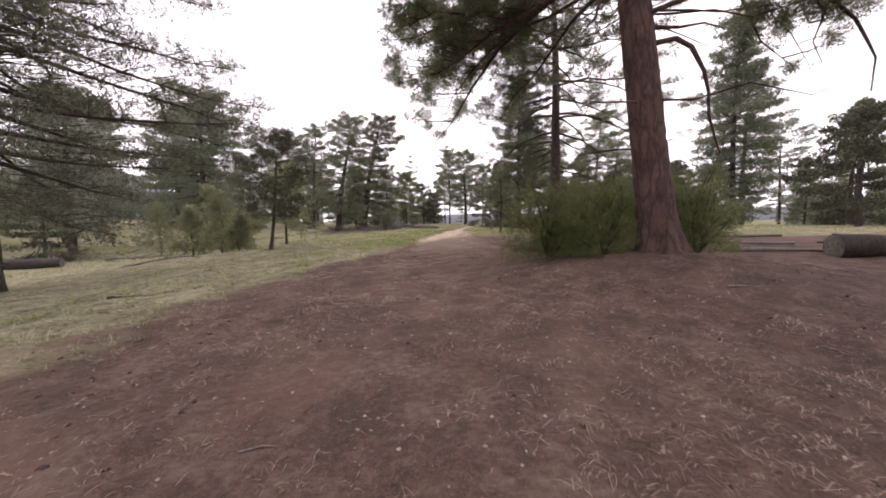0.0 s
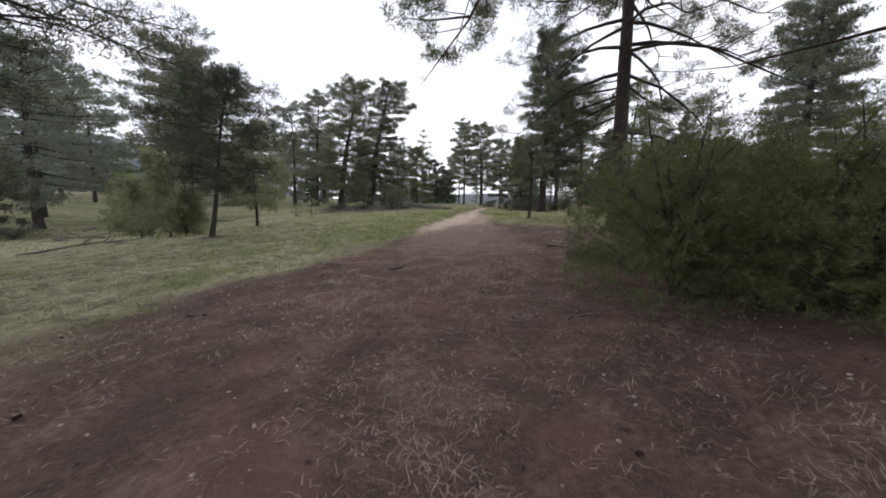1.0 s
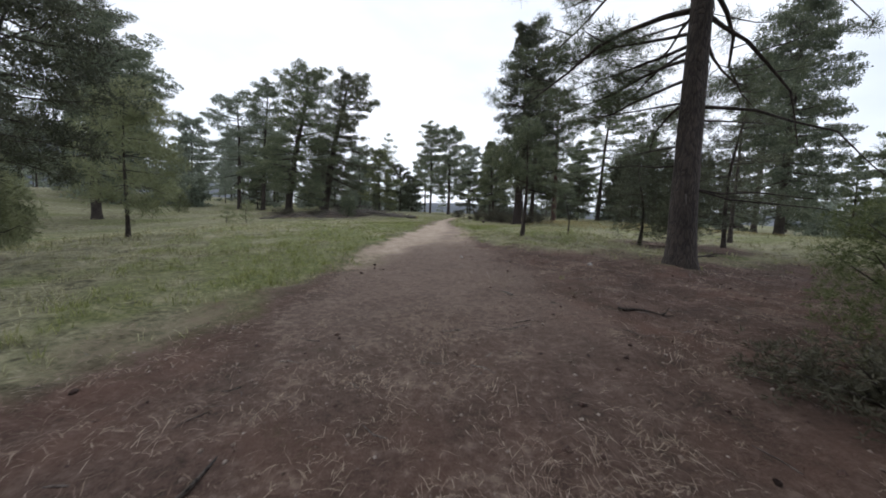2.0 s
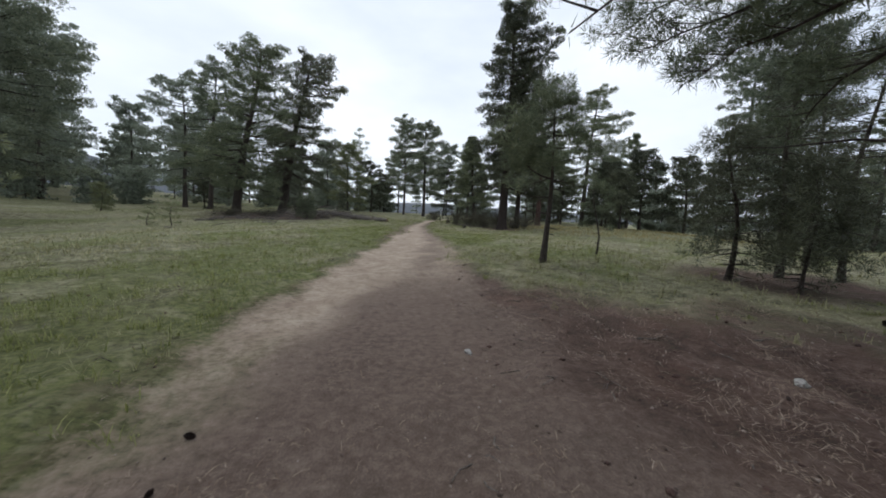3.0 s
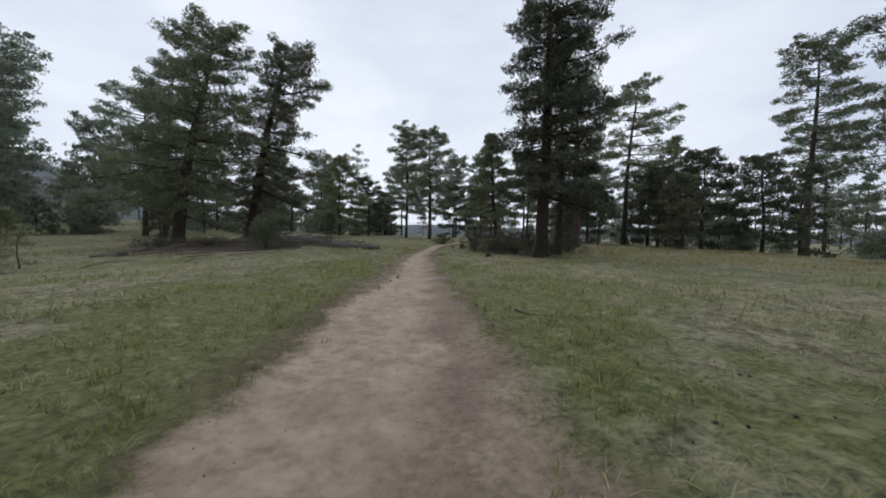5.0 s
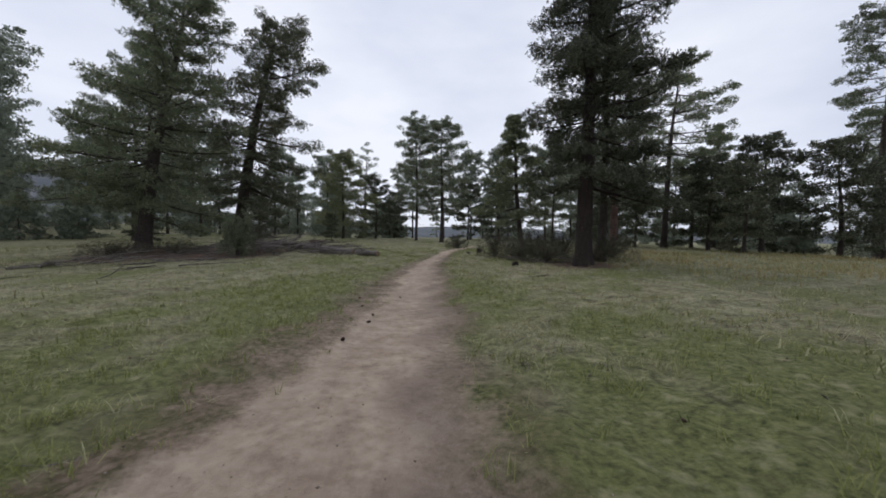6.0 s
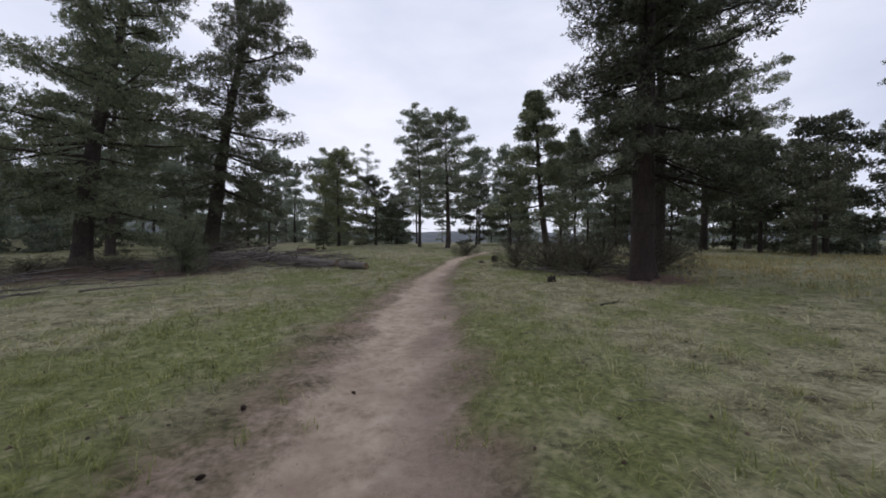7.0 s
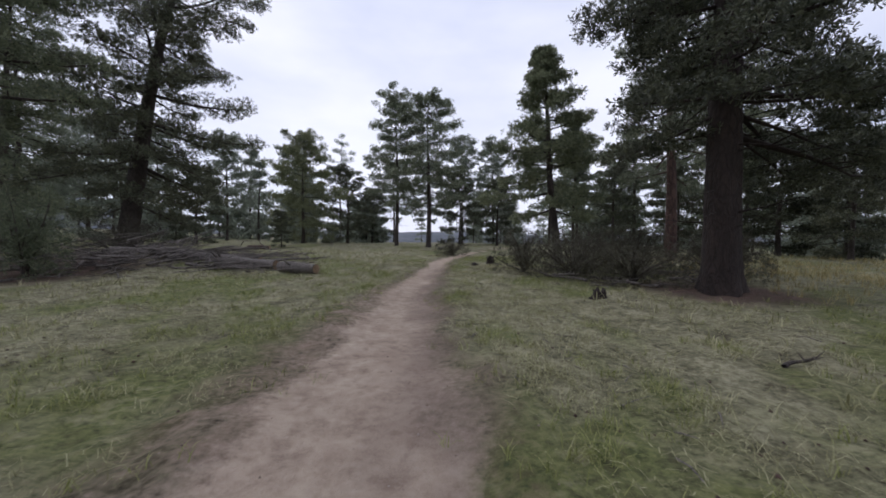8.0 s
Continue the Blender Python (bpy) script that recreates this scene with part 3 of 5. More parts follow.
gx, gy = axis_steps(-6, 9, 0.17, 2500), axis_steps(-3, 58, 0.19, 2500)
GX, GY = np.meshgrid(gx, gy)
GZ = ground(GX, GY)
nx, ny = len(gx), len(gy)
gi, gj = np.meshgrid(np.arange(ny - 1), np.arange(nx - 1), indexing="ij")
gq = np.stack([gi * nx + gj, gi * nx + gj + 1, (gi + 1) * nx + gj + 1, (gi + 1) * nx + gj], -1).reshape(-1, 4)
floor = mesh_object("ground", np.stack([GX, GY, GZ], -1).reshape(-1, 3), None, ground_material(), quads=gq)
tagged(floor, "brown needle litter, dry grass and a dusty dirt trail", "ground", kind="structure")
beside = off_trail(GX, GY)
fade = np.interp(GY, [18, 26, 34, 42], [1.5, 1.0, 0.5, 0.3]) * (GX > np.interp(GY, TRAIL_Y, TRAIL_X))
on_trail = smooth(0.35 + 0.15 * fade, -0.35 - fade, beside) * smooth(12, 23, GY)
band = smooth(0.5, -0.5, GX - np.interp(GY, [10, 18, 26, 34], [1.3, 1.6, 2.2, 2.3])) * smooth(0.3, -0.3, np.interp(GY, TRAIL_Y, TRAIL_X - TRAIL_W) - GX) * smooth(6, 16, GY) * smooth(40, 33, GY)
verge_left = smooth(1.5, 0.0, beside) * (GX < np.interp(GY, TRAIL_Y, TRAIL_X)) * smooth(28, 34, GY) * smooth(56, 48, GY)
on_trail = np.maximum(np.maximum(on_trail, np.interp(GY, [18, 22], [0.4, 0.7]) * band), 0.5 * verge_left)
# right of the pale lane: bare earth plus tree shade painted in; ruts farther on
lane = np.interp(GY, [10, 17.5, 18.4, 20, 21.2, 23, 26], [-1.5, -0.95, -0.75, -0.35, -0.1, 0.9, 2.0])
earth_and_shade = 0.85 * smooth(-0.3, 0.3, GX - lane + 0.12 * hum(GX, GY, 2.2, 51)) * smooth(0.5, -0.5, GX - 2.0 + 0.25 * hum(GX, GY, 1.6, 52)) * smooth(11, 16, GY) * smooth(24, 20.5, GY)
rut = np.abs(beside + np.interp(GY, TRAIL_Y, TRAIL_W) * 0.5 - 0.1)
earth_and_shade = np.maximum(earth_and_shade, 0.65 * smooth(0.6, 0.0, rut + 0.2 * hum(GX, GY, 2.4, 53)) * (GX > np.interp(GY, TRAIL_Y, TRAIL_X)) * smooth(21, 25, GY) * smooth(60, 50, GY))
for key, values in (("trail", on_trail), ("litter", needle_litter(GX, GY)), ("greenness", greenness(GX, GY)), ("earth", earth_and_shade)):
    layer = floor.data.attributes.new(key, "FLOAT", "POINT")
    layer.data.foreach_set("value", values.ravel().astype(np.float32))


# ---------------------------------------------------------------- distant wooded hills
def hills(label, a0, a1, dist, height, seed, mat):
    """A ridge between two bearings (degrees right of ahead)."""
    rng = np.random.default_rng(seed)
    n_, m_ = 90, 14
    az = np.radians(np.linspace(a0, a1, n_))
    prof = np.zeros(n_)
    for k in range(1, 9):
        prof += np.sin(np.linspace(0, 1, n_) * 6.28 * k * 0.8 + rng.uniform(0, 6.28)) / k**1.1
    prof = np.clip(0.72 + 0.17 * prof, 0.2, 1.3) * np.sin(np.linspace(0, np.pi, n_)) ** 0.45 * height
    f = np.linspace(0, 1, m_)
    d = dist + 500 * f[:, None]
    z = prof[None] * np.sin(f * np.pi * 0.5)[:, None] ** 0.8 + rng.normal(size=(m_, n_)) * height * 0.012 - 3
    v = np.stack([np.sin(az)[None] * d, 20 + np.cos(az)[None] * d, z], -1).reshape(-1, 3)
    i, j = np.meshgrid(np.arange(m_ - 1), np.arange(n_ - 1), indexing="ij")
    q = np.stack([i * n_ + j, i * n_ + j + 1, (i + 1) * n_ + j + 1, (i + 1) * n_ + j], -1).reshape(-1, 4)
    return tagged(mesh_object("hill", v, None, mat, quads=q), label, "hill", kind="structure")


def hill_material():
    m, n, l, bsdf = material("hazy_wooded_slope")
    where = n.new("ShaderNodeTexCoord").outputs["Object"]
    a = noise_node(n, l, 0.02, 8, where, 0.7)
    # aerial haze over the woods is mixed into these blue-grey slope colours
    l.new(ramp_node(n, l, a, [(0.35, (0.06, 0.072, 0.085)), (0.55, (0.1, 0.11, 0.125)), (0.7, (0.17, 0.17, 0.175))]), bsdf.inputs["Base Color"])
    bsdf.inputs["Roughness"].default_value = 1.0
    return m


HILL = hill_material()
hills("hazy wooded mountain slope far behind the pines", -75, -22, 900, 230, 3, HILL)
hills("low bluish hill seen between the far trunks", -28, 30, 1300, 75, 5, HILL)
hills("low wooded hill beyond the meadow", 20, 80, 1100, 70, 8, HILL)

# ---------------------------------------------------------------- pines that stand near the trail
# the great pine at the start, its long limb over the trail
pine("great old pine with orange plated bark beside the trail", 4.84, 7.75, 21, 6.6, 0.3, 0.36, 11, lean=(-0.125, 0.0), limbs=76, top="round", needles=9, puff=16, pad=0.34, along=False, fine_below=9.0, fine=21, fine_w=0.0082, more_puff=20,
     size=0.24, width=0.024, subs=8, bark=BARK_OLD, sides=44, droop=0.05, low_sag=0.5, relief=1.25,
     bare_limbs=[([(-0.55, -0.05, 4.35), (0.1, -0.2, 4.42), (0.39, -0.25, 4.23), (0.66, -0.25, 3.75), (0.74, -0.28, 3.3), (0.78, -0.25, 2.86), (0.92, -0.25, 2.4), (1.04, -0.25, 2.06)], 0.06),
                 ([(-0.7, -0.1, 5.6), (-1.15, -0.2, 5.65), (-1.45, -0.25, 5.3), (-1.6, -0.3, 4.8), (-1.9, -0.3, 4.5)], 0.05),
                 ([(-0.6, -0.1, 5.3), (-1.0, -0.25, 5.2), (-1.2, -0.3, 4.9), (-1.45, -0.3, 4.75)], 0.035),
                 ([(-0.6, -0.2, 4.9), (0.3, -0.55, 5.08), (1.14, -0.75, 5.08), (2.35, -0.75, 5.02), (3.06, -0.8, 4.42), (3.4, -0.75, 4.0), (3.49, -0.8, 3.7), (3.44, -0.8, 3.08)], 0.055),
                 ([(2.2, -0.75, 5.02), (2.6, -0.7, 4.6), (2.5, -0.6, 4.1), (2.7, -0.6, 3.7)], 0.025),
                 ([(-0.3, 0.0, 4.75), (0.25, -0.1, 4.7), (0.7, -0.15, 4.75), (1.1, -0.2, 4.6)], 0.04)],
     more=[(6.4, (-5.8, 5.2, 5.0), 30, 0.07, 0.25), (7.2, (-5.0, 7.6, 5.9), 26, 0.06, 0.3), (6.0, (-4.6, 2.4, 4.7), 26, 0.08, 0.3), (6.6, (-5.6, 3.4, 6.0), 24, 0.07, 0.3), (5.9, (-3.4, 3.6, 4.4), 20, 0.06, 0.3), (5.9, (-4.6, 4.4, 4.7), 26, 0.05, 0.3), (6.2, (-5.6, 1.2, 5.2), 20, 0.06, 0.35), (6.6, (6.5, 2.0, 5.0), 6, 0.06, 0.55), (5.0, (3.5, -0.9, 4.0), 7, 0.025, 0.6), (5.1, (2.9, 0.4, 5.4), 7, 0.03, 0.55)], dead=5)
pine("dark slender pine with bare lower trunk beside the trail", 5.74, 18.0, 17, 4.6, 0.31, 0.27, 12, lean=(-0.02, 0), limbs=56, needles=10, size=0.23, width=0.02, subs=7, puff=15, pad=0.34, along=False, fine_below=8.5, fine=22, bend=0.2, sides=14,
     dead=9, low_sag=0.6, droop=0.08, more_puff=8, more=[(4.4, (-2.1, 2.6, 3.8), 20, 0.04, 0.2), (4.9, (-2.6, 1.9, 4.5), 20, 0.04, 0.2), (4.7, (-1.6, 3.4, 4.1), 16, 0.04, 0.2), (4.0, (-1.2, 2.2, 3.2), 14, 0.04, 0.25), (4.6, (-0.6, 3.0, 4.2), 14, 0.04, 0.25), (3.6, (0.4, 2.6, 2.9), 12, 0.04, 0.3), (3.4, (2.8, -1.2, 1.9), 3, 0.04, 0.8), (5.2, (-0.9, 2.6, 5.6), 14, 0.03, 0.35), (5.4, (0.6, 4.6, 5.3), 16, 0.04, 0.35), (3.9, (1.8, 3.6, 3.4), 12, 0.05, 0.4), (5.0, (3.4, 2.6, 4.6), 14, 0.05, 0.4)])
pine("young pine with sparse crown at the trail edge", 3.77, 23.55, 4.1, 1.25, 0.48, 0.072, 13, limbs=24, top="cone", needles=40, size=0.2, width=0.0044, subs=5, puff=4, pad=0.17, slim=True, bend=0.06, lean=(0.025, 0), sides=10, dead=5,
     leaf=NEEDLES, droop=-0.12, more_puff=9, bare_limbs=[([(0.0, 0.0, 1.2), (-0.4, -0.1, 1.22), (-0.8, -0.2, 1.36), (-1.05, -0.3, 1.4)], 0.016), ([(0.0, 0.0, 1.25), (0.35, 0.1, 1.2), (0.75, 0.1, 1.26)], 0.014)],
     more=[(2.0, (-1.2, 0.15, 2.75), 7, 0.03, 0.35), (2.5, (-0.95, -0.3, 3.3), 6, 0.026, 0.35), (2.2, (0.4, 1.1, 2.9), 6, 0.028, 0.35)])
pine("thin sapling with a bare stem in the grass", 6.3, 25.6, 2.4, 0.5, 0.35, 0.03, 14, limbs=10, top="cone", needles=26, size=0.15, width=0.0045, slim=True, puff=2, pad=0.12, subs=3, leaf=NEEDLES, dead=3)
# the clump's shade is painted by its darker needle colour
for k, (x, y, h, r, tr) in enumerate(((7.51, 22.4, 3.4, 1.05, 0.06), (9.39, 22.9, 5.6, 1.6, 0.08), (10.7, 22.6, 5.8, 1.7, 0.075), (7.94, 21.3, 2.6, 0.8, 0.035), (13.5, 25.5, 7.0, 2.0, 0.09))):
    pine("slim young pine in a shaded clump", x, y, h, r, 0.2, tr, 20 + k, limbs=30, top="cone", needles=20, size=0.22, width=0.0065, subs=5, puff=3, slim=True, leaf=NEEDLES_SHADED, dead=9, sides=8, group="shaded clump of young pines")
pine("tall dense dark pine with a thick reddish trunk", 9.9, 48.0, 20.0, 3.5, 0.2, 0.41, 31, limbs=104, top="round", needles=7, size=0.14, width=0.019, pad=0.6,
     more=[(4.6, (3.3, -1.0, 2.9), 8, 0.06, 0.4), (4.3, (3.2, 1.6, 2.7), 8, 0.06, 0.4), (4.6, (-2.4, 0.8, 3.2), 7, 0.05, 0.45), (4.8, (1.0, -3.2, 3.6), 8, 0.05, 0.45), (5.0, (-1.2, -2.8, 3.8), 8, 0.05, 0.45)], leaf=NEEDLES_SHADED, bark=BARK_RED, sides=30, relief=0.9, droop=0.06, dead=12, lean=(0.008, 0), start=0.14, layered=0.8, shelf=26, rise=0.5, one_sided=0.2)
pine("second trunk close behind the tall dense pine", 12.1, 50.4, 16.5, 3.4, 0.3, 0.26, 32, limbs=50, top="cone", needles=7, size=0.15, width=0.02, pad=0.6, sides=14, droop=0.06, dead=8, leaf=NEEDLES_SHADED, start=0.3, layered=0.8, shelf=24)
pine("tall pine with pale orange trunk behind the dense one", 18.2, 60.2, 17.5, 4.0, 0.3, 0.34, 33, limbs=44, needles=6, size=0.18, width=0.026, pad=0.66, sides=14, bark=BARK_OLD, start=0.34, layered=0.8, dead=6, shelf=22, leaf=NEEDLES_MID)
pine("open-crowned pine standing by itself", 28.6, 68.5, 20.5, 4.6, 0.3, 0.34, 34, limbs=50, top="round", needles=6, size=0.19, width=0.028, pad=0.7, droop=0.1, start=0.34, layered=0.85, dead=5, lean=(0.05, 0), one_sided=0.0, shelf=22, leaf=NEEDLES)
pine("small tufted pine with a crooked top", 8.9, 55.2, 9.7, 2.7, 0.25, 0.2, 35, limbs=54, top="cone", needles=7, size=0.15, width=0.02, pad=0.54, start=0.3, lean=(-0.12, 0), dead=4, shelf=24, leaf=NEEDLES)
pine("narrow pine with a thin stem", 16.0, 68.5, 11.5, 2.0, 0.3, 0.13, 36, limbs=40, top="cone", needles=6, size=0.2, width=0.028, shelf=18, pad=0.54, start=0.3, leaf=NEEDLES_MID)
pine("tall leaning pine with layered flat limbs", -14.2, 62.3, 19.2, 4.1, 0.15, 0.52, 41, limbs=84, top="round", needles=7, size=0.15, width=0.021, pad=0.7, start=0.24, layered=0.82, leaf=NEEDLES_SHADED, lean=(0.16, 0.02), bend=0.25, one_sided=0.0, droop=0.12, sides=20, dead=5, low_sag=0.4, more=[(6.5, (5.2, -1.0, 3.6), 11, 0.07, 0.3), (5.2, (5.6, 0.6, 2.6), 11, 0.07, 0.3), (7.6, (5.8, -0.4, 5.4), 11, 0.07, 0.35), (5.6, (-4.6, -1.5, 3.2), 11, 0.07, 0.3)], shelf=28, rise=0.5)
pine("tall upright pine with a ragged round crown", -16.45, 55.0, 17.2, 4.1, 0.13, 0.44, 42, limbs=86, top="round", needles=7, size=0.15, width=0.021, pad=0.7, start=0.24, layered=0.82, lean=(0.12, 0.03), bend=0.3, droop=0.0, sides=20, dead=5, more=[(5.2, (4.6, -2.4, 2.4), 11, 0.07, 0.3), (4.6, (-4.6, -1.6, 2.0), 11, 0.07, 0.3), (4.9, (1.0, -4.6, 2.2), 11, 0.07, 0.3), (6.4, (-3.5, -4.0, 3.6), 11, 0.07, 0.3)], shelf=28, rise=0.7, leaf=NEEDLES)
pine("pine with broad drooping limbs in the meadow", -32.5, 75.4, 19.0, 6.0, 0.15, 0.34, 43, twig=False, limbs=54, top="round", needles=5, size=0.24, width=0.04, pad=0.85, start=0.34, droop=0.1, leaf=NEEDLES_HAZED, shelf=20)
pine("upright pine with a slightly leaning trunk behind", -24.3, 66.0, 18.5, 4.2, 0.2, 0.3, 47, lean=(0.05, 0), limbs=50, top="round", needles=6, size=0.18, width=0.028, pad=0.7, start=0.34, layered=0.8, dead=5, shelf=22, leaf=NEEDLES_MID)
pine("dark pine overhanging the meadow edge", -13.9, 10.6, 17, 7.2, 0.2, 0.35, 44, limbs=92, top="round", needles=7, size=0.17, width=0.012, pad=0.68, droop=0.02, sides=14, dead=0, leaf=NEEDLES_SHADED, shelf=20, start=0.22, layered=0.4)
pine("lone young pine with a feathery spreading top", -8.65, 17.7, 6.2, 2.2, 0.28, 0.09, 45, slim=True, puff=8, pad=0.26, limbs=44, top="broad", needles=20, size=0.26, width=0.009, subs=5, droop=-0.2, dead=4, leaf=NEEDLES_SHADED, lean=(0.04, 0.2), bend=0.1)
pine("young pine with soft green crown in dry grass", -10.9, 24.5, 5.4, 1.9, 0.25, 0.075, 46, limbs=28, top="round", needles=13, size=0.26, width=0.014, subs=5, dead=3, leaf=NEEDLES_YOUNG)
for k, (x, y, h, r) in enumerate(((-13.9, 22.1, 4.0, 1.3), (-25.4, 31.6, 4.6, 1.4), (-15.5, 24.6, 2.6, 1.1), (-16.8, 23.6, 3.2, 1.2), (-12.2, 21.0, 2.2, 0.8))):
    pine("small yellowish young pine in dry grass", x, y, h, r, 0.14, 0.05, 50 + k, limbs=24, top="cone", needles=12, size=0.25, width=0.016, subs=4, dead=3, leaf=NEEDLES_YOUNG, group="young pines in the meadow")
pine("knee-high pine seedling in the meadow", -15.4, 42.6, 1.9, 0.75, 0.12, 0.03, 60, limbs=15, top="cone", needles=14, size=0.2, width=0.012, subs=2, puff=1, pad=0.12, slim=True, leaf=NEEDLES_YOUNG, droop=-0.1)
pine("knee-high pine seedling in the meadow", -17.6, 43.6, 1.5, 0.75, 0.12, 0.03, 61, limbs=14, top="cone", needles=12, size=0.2, width=0.012, subs=2, puff=1, pad=0.12, slim=True, leaf=NEEDLES_YOUNG, droop=-0.1)
pine("small pine sapling by the meadow edge", -31.0, 57.6, 3.0, 1.0, 0.12, 0.05, 62, limbs=18, top="cone", needles=10, size=0.28, width=0.02, subs=3, leaf=NEEDLES_YOUNG)
pine("slender far pine beside the trail's end", 1.06, 78.0, 16.0, 2.9, 0.3, 0.2, 63, twig=False, limbs=50, top="round", needles=6, size=0.2, width=0.032, pad=0.68, start=0.3, layered=0.65, dead=5, leaf=NEEDLES_MID, shelf=20)
pine("far pine with a full round crown by the trail", 4.3, 75.5, 15.2, 3.5, 0.28, 0.26, 64, twig=False, limbs=54, top="round", needles=6, size=0.2, width=0.032, pad=0.72, start=0.3, layered=0.65, dead=5, leaf=NEEDLES_MID, shelf=20)
pine("bright green bushy pine in the middle distance", -8.4, 77.6, 10.8, 3.4, 0.1, 0.18, 65, twig=False, limbs=50, top="round", needles=6, size=0.2, width=0.032, pad=0.7, leaf=NEEDLES_YOUNG, shelf=20, start=0.26)
pine("thin pale half-dead pine far off", -10.8, 112, 21, 3.0, 0.5, 0.2, 66, twig=False, limbs=24, top="broad", needles=7, size=0.4, width=0.03, subs=4, leaf=NEEDLES_HAZED)

pine("stout old pine at the far side of the dry meadow", -38, 36, 16.5, 6.2, 0.2, 0.4, 67, limbs=74, top="round", needles=6, size=0.2, width=0.032, pad=0.9, start=0.3, twig=False, leaf=NEEDLES_HAZED, dead=6, sides=12, shelf=22)
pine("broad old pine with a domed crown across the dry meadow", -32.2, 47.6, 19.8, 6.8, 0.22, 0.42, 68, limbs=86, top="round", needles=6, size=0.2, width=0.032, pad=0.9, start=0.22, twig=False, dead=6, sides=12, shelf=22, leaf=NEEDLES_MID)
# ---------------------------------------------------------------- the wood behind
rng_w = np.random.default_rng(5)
tall = pine("tall pine in the wood behind the meadow", -56, 80, 27, 7.2, 0.2, 0.42, 71, twig=False, limbs=62, top="round", needles=5, size=0.3, width=0.07, pad=1.05, leaf=NEEDLES_HAZED, group="far pines", droop=0.05, shelf=13, start=0.32, rise=0.5)
mid = pine("dark pine in the wood behind", 64, 56, 20, 5.0, 0.18, 0.3, 72, twig=False, limbs=50, top="cone", start=0.25, needles=5, size=0.3, width=0.066, pad=0.8, leaf=NEEDLES, group="far pines", shelf=11)
pine("tall columnar pine with hanging limbs beyond the side path", 36, 45, 25, 4.3, 0.06, 0.4, 78, twig=False, limbs=120, top="round", needles=6, size=0.22, width=0.034, pad=0.82, droop=0.12, start=0.16, layered=0.4, shelf=20, rise=0.4, leaf=NEEDLES_MID)
pine("very tall pine with a rounded crown on a bare trunk", 59.7, 72.4, 31.5, 5.4, 0.44, 0.5, 79, twig=False, limbs=60, top="round", needles=6, size=0.24, width=0.036, pad=0.9, start=0.34, layered=0.5, dead=6, bend=0.3, shelf=22, leaf=NEEDLES)
low = pine("low bushy pine at the meadow's edge", 30, 64, 9, 3.2, 0.1, 0.18, 73, twig=False, start=0.25, limbs=36, top="round", needles=6, size=0.2, width=0.044, pad=0.66, leaf=NEEDLES_SHADED, group="far pines", shelf=13)
thin = pine("slim far pine with a bare trunk", -47.5, 86.6, 17, 3.8, 0.3, 0.2, 74, twig=False, limbs=38, top="round", needles=4, size=0.4, width=0.085, pad=0.82, leaf=NEEDLES_HAZED, group="far pines", shelf=9, start=0.28)
scatter_copies(tall, [(-63, 84, 26), (-51, 74, 24), (-49, 45.5, 18), (-60, 62, 19), (78, 84, 24), (-75, 70, 22)], 27, rng_w)
scatter_copies(mid, [(50, 50, 10), (46, 36, 11), (-52, 40, 11), (-62, 50, 13), (32, 84, 16), (44, 80, 18)], 20, rng_w)
scatter_copies(low, [(25, 68, 7.5), (33, 70, 9), (39, 60, 10), (23, 74, 8), (-5, 84, 9), (9, 86, 9), (13, 82, 8), (-20, 80, 8), (-3, 94, 8), (28.5, 58.5, 7.5), (34.4, 62.8, 11), (-33, 29, 6.5),
                     (-26, 68, 5), (46, 62, 10), (-8, 70, 3.0), (30, 26, 8.5), (35, 31, 9.5)], 9, rng_w)
scatter_copies(thin, [(-40, 92, 16), (-35, 98, 17), (-24, 95, 15), (10, 90, 14), (15, 92, 15), (22, 88, 15), (28, 92, 16), (36, 95, 16), (-16, 100, 15), (0, 102, 14), (6, 98, 13), (-70, 95, 18), (-30, 84, 15)], 17, rng_w)
far_a = pine("distant pine in the wood", -20, 120, 15, 4.0, 0.16, 0.22, 75, limbs=24, top="round", needles=3, size=0.55, width=0.12, twig=False, pad=0.85, sides=6, leaf=NEEDLES_HAZED, group="far pines", shelf=6, start=0.25)
far_b = pine("distant pointed pine in the wood", 25, 125, 16, 3.6, 0.1, 0.22, 76, limbs=26, top="cone", needles=3, size=0.55, width=0.12, twig=False, pad=0.8, sides=6, leaf=NEEDLES_HAZED, group="far pines", shelf=6, start=0.25)
far_c = pine("distant low bushy pine", -30, 105, 6, 2.6, 0.03, 0.14, 77, limbs=26, top="round", needles=3, size=0.6, width=0.168, subs=4, step=0.5, twig=False, puff=4, pad=0.45, sides=5, leaf=NEEDLES_HAZED, group="far pines")
under = []
for k in range(75):
    az, d = rng_w.uniform(-66, 66), rng_w.uniform(72, 125)
    under.append((np.sin(radians(az)) * d, 22 + np.cos(radians(az)) * d * 0.85, rng_w.uniform(2.5, 6.5)))
scatter_copies(far_c, [u for u in under if not 0 < u[0] < 16], 6, rng_w)
spots = []
for k in range(130):
    az, d = rng_w.uniform(-70, 70), rng_w.uniform(88, 230)
    x, y = np.sin(radians(az)) * d, 25 + np.cos(radians(az)) * d * 0.85
    if -6 < az < 8 and d < 150:
        continue
    spots.append((x, y, rng_w.uniform(9, 18)))
for k in range(36):
    az, d = rng_w.uniform(78, 282), rng_w.uniform(30, 90)
    spots.append((np.sin(radians(az)) * d, np.cos(radians(az)) * d, rng_w.uniform(12, 18)))
scatter_copies(far_a, spots[0::2], 15, rng_w)
scatter_copies(far_b, spots[1::2], 16, rng_w)

